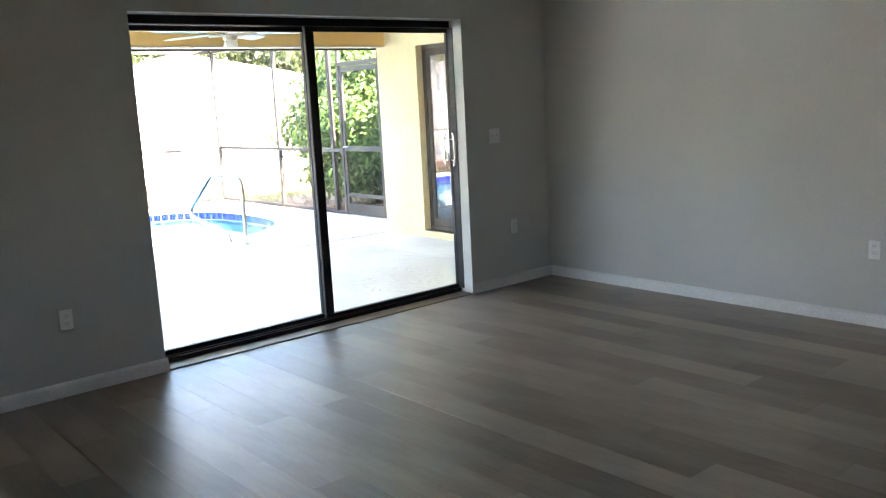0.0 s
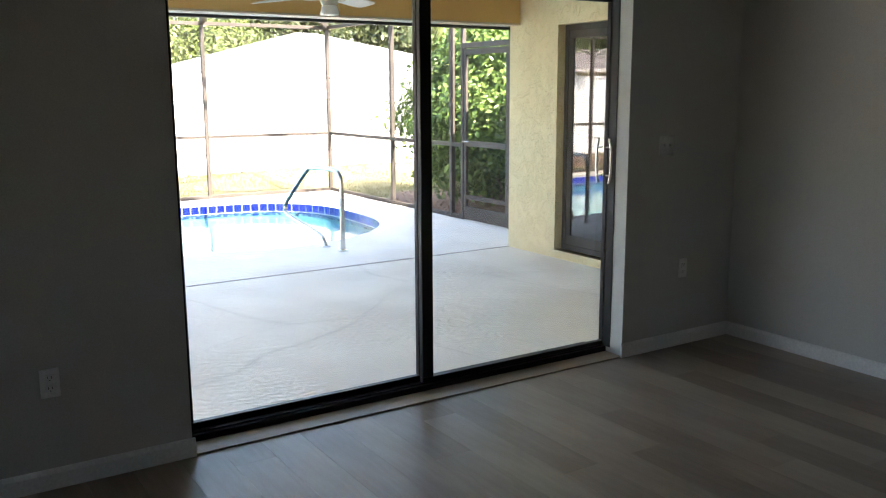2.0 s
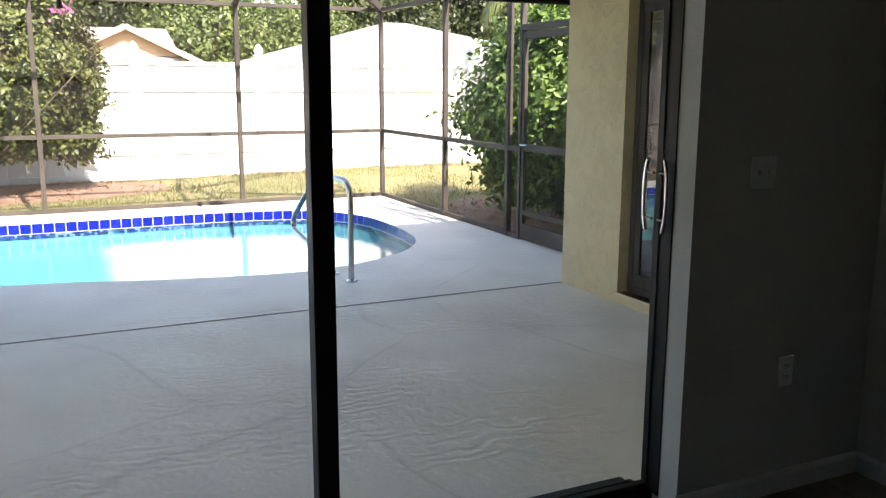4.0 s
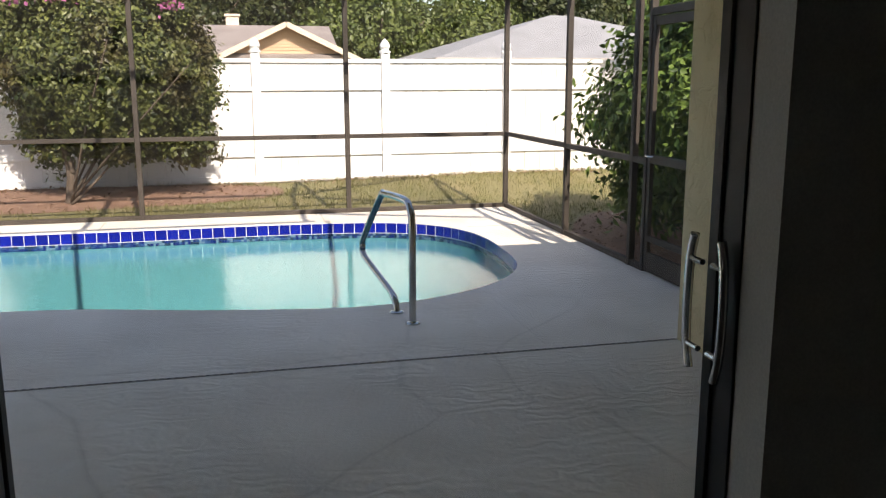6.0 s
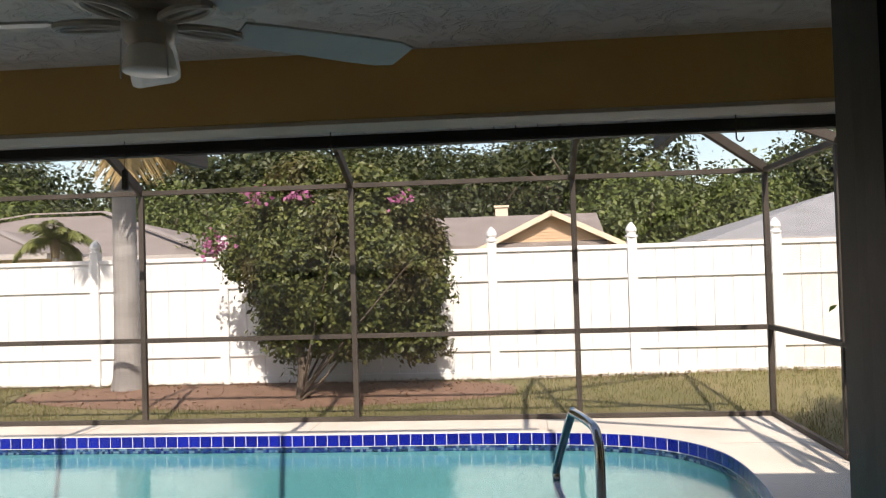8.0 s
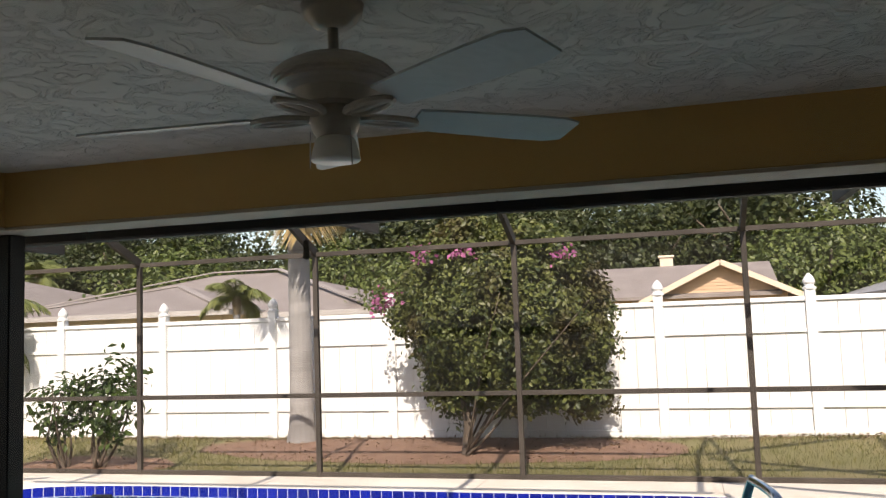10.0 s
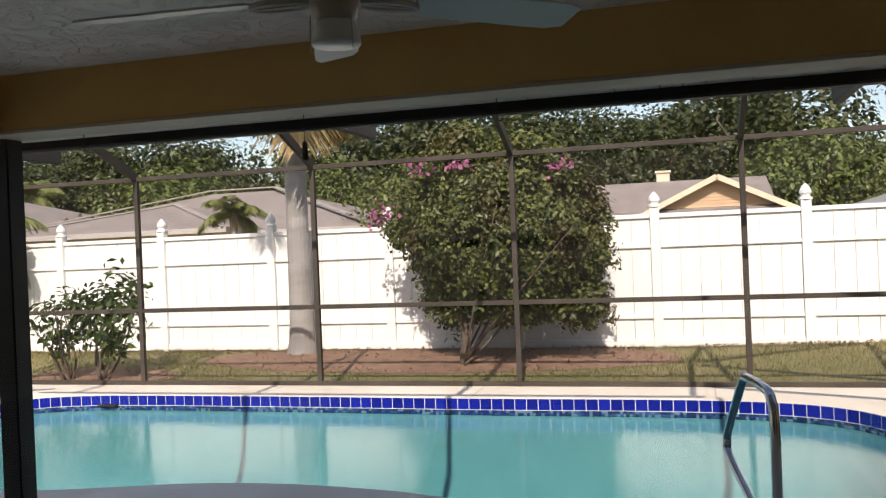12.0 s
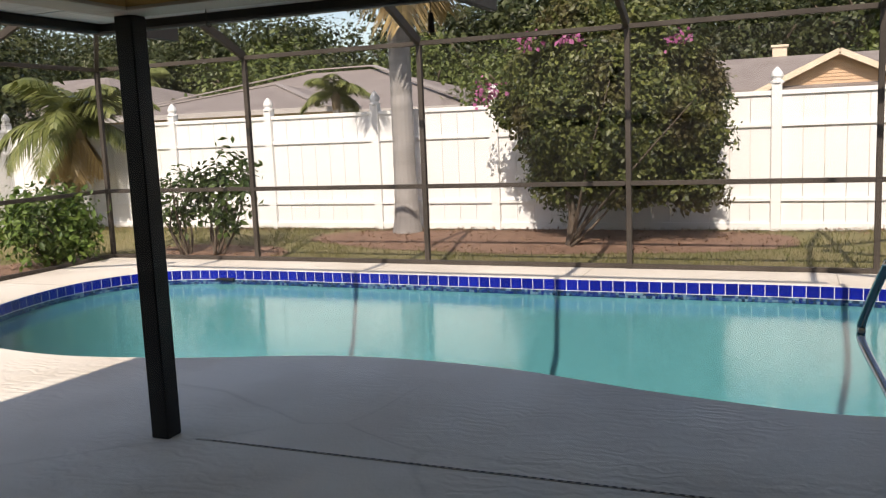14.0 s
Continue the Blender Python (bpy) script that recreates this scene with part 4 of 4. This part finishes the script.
def shrub(name, label, base, centre, radii, clumps, per, spread, leaf, size, stem_n, r0, category="bush", slim=0.5, inner=0.5, floor_z=None, seed=1, lumpy=0.25):
    rg = np.random.default_rng(seed)
    s = empty(name, label, category, at=base)
    o = Vector(base)
    part("stems", stems(rg, (0, 0, 0), Vector(centre) - o, np.array(radii) * 0.45, stem_n, r0), BARK, s, smooth=True)
    p, nn = cloud(rg, np.array(centre) - np.array(base), np.array(radii), clumps, per, spread, inner, None if floor_z is None else floor_z - base[2], lumpy)
    lv = part("leaves", leaves_mesh(p, nn, size, rg, leaf, slim), leaf, s)
    lv["kind"] = "stuff"
    return s, p, nn, rg


def rooted(x, y):
    return (x, y, float(lie(x, y)))


BB = rooted(1.25, 15.0)
boug, bp, bn, rg = shrub("bougainvillea", "large rounded bougainvillea bush with a few magenta blooms", BB, (1.82, 15.1, 1.62), (1.28, 0.85, 1.14), 1500, 34, 0.06, LEAF_BOUG, 0.07, 8, 0.022, seed=3, floor_z=0.45, inner=0.62, lumpy=0.13, slim=0.6)
part("trunk", tube(spline([(0, 0, -0.02), (0.03, 0.03, 0.4), (-0.02, 0.05, 0.8), (0.2, 0.1, 1.5)], 5), [0.075 - 0.003 * i for i in range(16)], 9), BARK, boug, smooth=True)
for c, r, n in (((1.4, 15.0, 2.7), (0.5, 0.45, 0.3), 170), ((2.15, 15.0, 2.6), (0.5, 0.45, 0.22), 120), ((0.75, 15.1, 2.2), (0.32, 0.4, 0.35), 90), ((0.4, 15.2, 1.75), (0.22, 0.3, 0.22), 40), ((2.75, 15.1, 0.75), (0.4, 0.4, 0.4), 110), ((1.0, 15.3, 0.75), (0.35, 0.4, 0.4), 70), ((3.0, 15.1, 1.5), (0.22, 0.4, 0.5), 60)):
    p, nn = cloud(rg, np.array(c) - np.array(BB), np.array(r), n, 26, 0.06, 0.3, None, 0.3)
    part("branch_leaves", leaves_mesh(p, nn, 0.07, rg, LEAF_BOUG, 0.6), LEAF_BOUG, boug)["kind"] = "stuff"
for c in ((0.95, 14.3, 2.5), (2.66, 14.4, 2.42), (1.4, 14.4, 2.5), (0.25, 15.0, 2.02), (0.1, 15.2, 1.9)):
    q = np.array(c) - np.array(BB) + rg.normal(size=(42, 3)) * (0.1, 0.1, 0.055)
    part("blossoms", leaves_mesh(q, rg.normal(size=(42, 3)), 0.06, rg, PETAL, 0.8), PETAL, boug, "magenta bougainvillea bracts")["kind"] = "stuff"

shrub("garden_shrub", "tall leafy green shrub outside the screen door", rooted(8.1, 10.9), (8.0, 10.7, 1.2), (1.05, 1.8, 1.3), 1000, 30, 0.12, LEAF_BRIGHT, 0.1, 12, 0.03, seed=8, floor_z=0.0, lumpy=0.2)
shrub("garden_shrub", "open dark green shrub before the fence", rooted(-4.1, 14.1), (-4.2, 14.1, 0.68), (0.4, 0.35, 0.4), 34, 13, 0.065, LEAF_DARK, 0.11, 7, 0.022, inner=0.3, seed=11)
shrub("garden_shrub", "open dark green shrub before the fence", rooted(-3.6, 14.1), (-3.38, 14.15, 0.75), (0.48, 0.35, 0.52), 50, 15, 0.07, LEAF_DARK, 0.12, 8, 0.022, inner=0.3, seed=12)
shrub("garden_shrub", "leafy green shrub outside the pool cage", rooted(-5.3, 12.8), (-5.35, 12.85, 0.42), (0.68, 0.5, 0.5), 190, 18, 0.09, LEAF_BRIGHT, 0.1, 9, 0.02, seed=13, floor_z=-0.05)


def frond_parts(palm, rg, top, count, length, leaf, dry=0, droop=1.0, lo=-0.2, hi=1.1):
    for i in range(count + dry):
        a = 2 * math.pi * (i * 0.382 + rg.uniform(0, 0.06))
        up = rg.uniform(lo, hi) if i < count else rg.uniform(-1.2, -0.8)
        L = length * rg.uniform(0.8, 1.1) * (1 if i < count else 0.8)
        d = Vector((math.cos(a), math.sin(a), 0))
        pts = []
        for k in range(13):
            s = k / 12
            ang = up - droop * 1.5 * s * s if i < count else up
            pts.append((pts[-1] + (d * math.cos(ang) + Vector((0, 0, math.sin(ang)))) * L / 12) if pts else Vector(top))
        bm = tube(pts, [0.022 * (1 - 0.9 * k / 12) + 0.002 for k in range(13)], 5)
        side = d.cross(Vector((0, 0, 1)))
        for k in range(2, 60):
            s = k / 60
            f = s * 12
            j = min(11, int(f))
            p = pts[j].lerp(pts[j + 1], f - j)
            ax = (pts[j + 1] - pts[j]).normalized()
            for sg in (-1, 1):
                ll = length * 0.3 * (0.35 + math.sin(math.pi * min(1, s * 0.95 + 0.08))) * rg.uniform(0.8, 1.1)
                dirn = (side * sg * 0.8 + ax * 0.6 + Vector((0, 0, -0.35 - 0.3 * rg.uniform()))).normalized()
                w = ax * 0.013 * length
                e = p + dirn * ll
                m = p + dirn * ll * 0.5 + Vector((0, 0, 0.03))
                a1, a2, b1, b2, c1 = [bm.verts.new(q) for q in (p - w * 0.4, p + w * 0.4, m - w, m + w, e + Vector((0, 0, -0.12 * ll)))]
                bm.faces.new((a1, a2, b2, b1)), bm.faces.new((b1, b2, c1))
        part("frond", bm, leaf if i < count else LEAF_DRY, palm, "" if i < count else "dry hanging frond")


def palm_tree(label, base, height, r0, r1, length, count, dry, leaf=LEAF_PALM, bark=PALMBARK, seed=1, lean=(0, 0), rings=True, hi=1.1):
    rg = np.random.default_rng(seed)
    p = empty("palm_tree", label, "palm", at=base)
    n = max(8, int(height * 9))
    pts = [Vector((lean[0] * (k / n) ** 2, lean[1] * (k / n) ** 2, height * k / n)) for k in range(n + 1)]
    rs = [(r0 + (r1 - r0) * (k / n) ** 0.5) * (1 + (0.035 if k % 2 else 0)) * (1 + 0.35 * math.exp(-k / 2)) for k in range(n + 1)]
    part("trunk", tube(pts, rs, 18), bark, p, smooth=not rings)
    part("crown_base", tube([pts[-1] - Vector((0, 0, 0.25)), pts[-1], pts[-1] + Vector((0, 0, 0.25))], [r1 * 1.15, r1 * 1.5, r1 * 0.7], 12), HUSK, p)
    frond_parts(p, rg, pts[-1] + Vector((0, 0, 0.12)), count, length, leaf, dry, hi=hi)
    return p


palm_tree("tall palm with a smooth grey trunk by the fence", rooted(-1.41, 15.8), 4.9, 0.17, 0.15, 2.6, 22, 4, seed=21)
palm_tree("short palm with golden drooping fronds by the fence", rooted(-7.6, 15.5), 1.75, 0.11, 0.13, 1.45, 20, 5, bark=HUSK, seed=22, lean=(0.25, 0), hi=1.4)
palm_tree("small palm behind the white fence", rooted(-5.35, 21.0), 2.25, 0.09, 0.07, 0.95, 13, 0, LEAF_PALM, seed=23, hi=0.9)
palm_tree("palm with feathery drooping fronds beyond the fence", rooted(10.6, 15.0), 3.4, 0.13, 0.12, 1.9, 16, 4, LEAF_PALM, seed=24)
palm_tree("cabbage palm among the far trees", rooted(-27.0, 40.0), 4.6, 0.2, 0.18, 1.9, 18, 6, LEAF_PALM, HUSK, seed=25)


def tree_proto(label, height, radius, leaf, seed, clumps=640, per=16, size=0.27):
    rg = np.random.default_rng(seed)
    t = empty("tree", label, "tree", group="woods behind the houses")
    bm = tube(spline([(0, 0, -0.1), (0.1, 0.05, height * 0.25), (0, 0.1, height * 0.6)], 5), [0.28 - 0.018 * i for i in range(11)], 8)
    for i in range(7):
        a = 2 * math.pi * i / 7
        tube(spline([(0, 0.05, height * 0.3), (radius * 0.4 * math.cos(a), radius * 0.4 * math.sin(a), height * 0.5), (radius * 0.75 * math.cos(a), radius * 0.75 * math.sin(a), height * 0.68)], 4), [0.12 - 0.011 * j for j in range(9)], 6, bm)
    part("trunk", bm, BARK, t, smooth=True)
    ps, ns = [], []
    for i in range(6):
        a = 2 * math.pi * i / 6 + rg.uniform(0, 1)
        rr = radius * rg.uniform(0.35, 0.6) if i else 0
        c = (rr * math.cos(a), rr * math.sin(a), height * (rg.uniform(0.48, 0.74) if i else 0.66))
        p, nn = cloud(rg, np.array(c), np.array((radius * 0.6, radius * 0.6, height * 0.3)), clumps // 6, per, 0.3, 0.55, 0.3)
        ps.append(p), ns.append(nn)
    part("crown", leaves_mesh(np.concatenate(ps), np.concatenate(ns), size, rg, leaf, 0.6), leaf, t)["kind"] = "stuff"
    return t


protos = [tree_proto("broad dark green oak behind the houses", 9.0, 4.2, LEAF_TREE, 31), tree_proto("dense green tree behind the houses", 7.6, 3.6, LEAF_TREE, 32), tree_proto("light green leafy tree behind the fence", 5.4, 3.0, LEAF_TREE2, 33, 560, 16, 0.2)]
rt = random.Random(4)
spots = []
for i in range(30):
    x = -62 + i * 3.5 + rt.uniform(-1, 1)
    h = 0.98 + 0.1 * math.sin(i * 1.3)
    if 9 < x < 19:
        h *= 0.66
    if -23 < x < -15:
        h *= 0.66
    spots.append((i % 2, x, 46 + rt.uniform(-2, 4), h))
for i in range(26):
    spots.append((i % 2, -66 + i * 4.6 + rt.uniform(-1, 1), 54 + rt.uniform(-2, 3), 1.1 + 0.1 * math.sin(i * 2.1) - (0.45 if 8 < -66 + i * 4.6 < 22 or -27 < -66 + i * 4.6 < -16 else 0)))
spots += [(2, 9.0, 38.5, 1.0), (2, 13.0, 39.5, 1.05), (2, -3.2, 30.0, 0.82), (2, -1.5, 27, 0.72), (1, -30, 30, 0.7), (1, -34, 26, 0.8), (2, -21, 24.5, 0.62), (1, -27, 21, 0.75), (1, -16.5, 21, 0.6), (1, 24, 21, 0.75), (1, 16, 12, 0.6), (0, 24, 28, 0.8), (2, -18, 38, 1.1), (2, -12, 42, 1.1), (2, -36, 16, 0.9), (1, -20, 12, 0.8), (1, -22, 6, 0.8), (1, 20, 12, 0.8)]
used = set()
for kind, x, y, s in spots:
    m = pose(x, y, float(lie(x, y)), 0, 0, rt.uniform(0, 360))
    if kind in used:
        ob = copy_thing(protos[kind], m)
    else:
        used.add(kind)
        ob = protos[kind]
        ob.matrix_basis = m
    ob.scale = (s * rt.uniform(0.95, 1.15), s * rt.uniform(0.95, 1.15), s)


# ---- neighbouring houses ----
def hip_house(name, label, x0, x1, y0, y1, eave, top, material, wall_material=CREAM):
    h = empty(name, label, "house", at=((x0 + x1) / 2, (y0 + y1) / 2, GZ))
    o = Vector(h.location)
    part("wall", box(x0 + 0.5 - o.x, x1 - 0.5 - o.x, y0 + 0.5 - o.y, y1 - 0.5 - o.y, 0, eave - GZ), wall_material, h)
    run = min(x1 - x0, y1 - y0) / 2
    bm = bmesh.new()
    e, t = eave - GZ, top - GZ
    a, b, c, d = [bm.verts.new((x - o.x, y - o.y, e)) for x, y in rect(x0, x1, y0, y1)]
    if x1 - x0 > y1 - y0:
        r = [bm.verts.new((x0 + run - o.x, 0, t)), bm.verts.new((x1 - run - o.x, 0, t))]
        fs = ((a, b, r[1], r[0]), (b, c, r[1]), (c, d, r[0], r[1]), (d, a, r[0]))
    else:
        r = [bm.verts.new((0, y0 + run - o.y, t)), bm.verts.new((0, y1 - run - o.y + 0.01, t))]
        fs = ((a, b, r[0]), (b, c, r[1], r[0]), (c, d, r[1]), (d, a, r[0], r[1]))
    for f in fs:
        bm.faces.new(f)
    bm.faces.new((d, c, b, a))
    rf = part("roof", bm, material, h)
    for p, q in zip(rect(x0, x1, y0, y1), rect(x0, x1, y0, y1)[1:] + rect(x0, x1, y0, y1)[:1]):
        part("fascia", beam((p[0] - o.x, p[1] - o.y, e - 0.06), (q[0] - o.x, q[1] - o.y, e - 0.06), 0.04, 0.16), FASCIA, rf)
    return h, o, e


def ridge_caps(h, o, pairs, material):
    for a, b in pairs:
        part("ridge_cap", beam(Vector(a) - o, Vector(b) - o, 0.25, 0.05), material, h)


hip_house("house", "low neighbour house with a grey shingle hip roof", 9.0, 20.6, 27.4, 38.2, 2.1, 3.72, SHINGLE_GREY)
hA, oA, _ = hip_house("house", "neighbour house with a taupe shingle hip roof", -20.5, -5.2, 29, 41.5, 2.2, 3.95, SHINGLE_BROWN)
ridge_caps(hA, oA, [((-5.2, 29, 2.33), (-11.4, 35.2, 4.08)), ((-20.5, 29, 2.33), (-14.3, 35.2, 4.08)), ((-14.3, 35.25, 4.08), (-11.4, 35.25, 4.08))], RIDGE)
hB, oB, _ = hip_house("house", "neighbour house with a lower taupe hip roof", -18.0, -9.0, 27, 36, 2.3, 3.35, SHINGLE_BROWN)
ridge_caps(hB, oB, [((-9, 27, 2.33), (-13.5, 31.5, 3.38)), ((-18, 27, 2.33), (-13.5, 31.5, 3.38))], RIDGE)
hC, oC, eC = hip_house("house", "neighbour house with a solar panel on its hip roof", -33, -17.6, 28, 40, 2.4, 4.3, SHINGLE_BROWN)
bm = bmesh.new()
box(-1.2, 1.2, -0.8, 0.8, -0.02, 0.02, 0, bm)
sp = part("solar_panel", bm, PANEL, hC, "dark solar panel")
sp.location, sp.rotation_euler = Vector((-21.4, 30.4, 3.26)) - oC, (radians(17.5), 0, 0)


def gable_house():
    h = empty("house", "peach sided house with a gable and a brown shingle roof", "house", at=(4.1, 34, -0.02))
    o = Vector(h.location)
    part("wall", box(-4.5, 2.6, -1.4, 4, -0.3, 2.3), PEACH, h)
    bm = bmesh.new()
    pr = [(-2.2, 2.3), (1.2, 3.42), (4.6, 2.3), (4.6, 2.2), (-2.2, 2.2)]
    rows = [[bm.verts.new((x, y, z)) for y, z in pr] for x in (-5.0, 2.75)]
    for i in range(5):
        j = (i + 1) % 5
        bm.faces.new((rows[0][i], rows[0][j], rows[1][j], rows[1][i]))
    bm.faces.new(rows[0][::-1]), bm.faces.new(rows[1])
    part("roof", bm, SHINGLE_BROWN, h)
    gx, gz, hw, ez = 1.02, 3.2, 2.0, 2.22
    g = part("gable_wall", box(gx - 1.9, gx + 1.9, -2.0, -1.0, 0, 2.3), PEACH, h)
    bm = bmesh.new()
    vs = [[bm.verts.new(v) for v in ((gx - hw, y, ez + 0.05), (gx + hw, y, ez + 0.05), (gx, y, gz))] for y in (-2.0, 2.0)]
    bm.faces.new(vs[0]), bm.faces.new(vs[1][::-1])
    for i in range(3):
        j = (i + 1) % 3
        bm.faces.new((vs[0][i], vs[0][j], vs[1][j], vs[1][i]))
    part("gable", bm, PEACH, h)
    k = 0
    z = ez + 0.08
    while z < gz - 0.12:
        half = hw * (gz - z) / (gz - ez) - 0.12
        part("siding_board", beam((gx - half, -2.02, z), (gx + half, -2.02, z), 0.03, 0.085, 0.0), PEACH, g)
        z += 0.1
    for s in (-1, 1):
        part("gable_roof", beam((gx, -0.4, gz + 0.1), (gx + s * (hw + 0.45), -0.4, ez - 0.1), 3.9, 0.08), SHINGLE_BROWN, h)
        part("bargeboard", beam((gx, -2.4, gz + 0.06), (gx + s * (hw + 0.45), -2.4, ez - 0.14), 0.05, 0.17), CREAM, h)
    ch = part("chimney", box(-0.85, -0.4, 1.2, 1.65, 3.0, 3.72, 0.01), CREAM, h)
    part("chimney_cap", box(-0.9, -0.35, 1.15, 1.7, 3.72, 3.8, 0.01), CREAM, ch)


gable_house()

# ---- pieces of the pool: tile band ----
per = [0.0]
for i in range(len(POOL)):
    per.append(per[-1] + (POOL[(i + 1) % len(POOL)] - POOL[i]).length)
total = per[-1]
NT = round(total / 0.118)
TILE = shared(box(-0.0555, 0.0555, -0.004, 0.006, -0.054, 0.054, 0.002), BLUE)
MOSAIC = []
for cc in ((0.005, 0.018, 0.11), (0.02, 0.065, 0.17), (0.09, 0.18, 0.25), (0.01, 0.03, 0.06)):
    MOSAIC.append(surface("mosaic", cc, tuple(1.2 * c for c in cc), 9, 60, 0.2, 0, 0))
seg = 0
mos = [bmesh.new() for _ in MOSAIC]
rm = random.Random(7)


def along(s):
    global seg
    s %= total
    while per[seg + 1] < s or per[seg] > s:
        seg = (seg + 1) % len(POOL)
    a, b = POOL[seg], POOL[(seg + 1) % len(POOL)]
    return a.lerp(b, (s - per[seg]) / (per[seg + 1] - per[seg])), math.degrees(math.atan2(b.y - a.y, b.x - a.x))


for k in range(NT):
    p, ang = along((k + 0.5) * total / NT)
    t = part("tile", TILE, None, pool)
    t.matrix_world = pose(p.x, p.y, Z0 - 0.06, 0, 0, ang + (180 if OUT > 0 else 0))
n4 = NT * 4
for k in range(n4):
    p, ang = along((k + 0.5) * total / n4)
    for r in range(2):
        bmk = mos[rm.randrange(4)]
        m4 = pose(p.x, p.y, TZ - 0.014 - 0.0285 * r, 0, 0, ang + (180 if OUT > 0 else 0))
        bmk.faces.new([bmk.verts.new(m4 @ Vector((u * 0.013, -0.004, w * 0.0125))) for u, w in ((-1, -1), (1, -1), (1, 1), (-1, 1))])
part("mosaic_grout", band(TZ - 0.006, MZ - 0.01, 0.0, 0.0), MOSAIC[1], pool)
for bmk, mm in zip(mos, MOSAIC):
    part("mosaic_band", bmk, mm, pool)["kind"] = "stuff"

# ---- pieces of the floor: planks ----
PW, PL = 0.182, 1.22
plank_cache = {}


def plank_mesh(length, width):
    key = (round(length, 3), round(width, 3))
    if key not in plank_cache:
        plank_cache[key] = shared(box(-width / 2 + 0.0001, width / 2 - 0.0001, -length / 2 + 0.0001, length / 2 - 0.0001, -0.008, 0, 0.0005), PLANK)
    return plank_cache[key]


rp = random.Random(9)
x = XR
rest = bmesh.new()
while x > XL:
    w = min(PW, x - XL)
    y = YW
    first = rp.choice((0.2, 0.4, 0.6, 0.8, 1.0, 1.22))
    ln = first
    while y > YB + 0.01:
        ln = min(ln, y - YB)
        if x > -1.0 and y > -2.5:
            o = part("plank", plank_mesh(ln, w), None, floor)
            o.location = (x - w / 2, y - ln / 2, FLOORZ)
        else:
            box(x - w + 0.0004, x - 0.0004, y - ln + 0.0004, y - 0.0004, FLOORZ - 0.008, FLOORZ, 0, rest)
        y -= ln
        ln = PL
    x -= PW
part("far_planks", rest, PLANK, floor)["kind"] = "stuff"
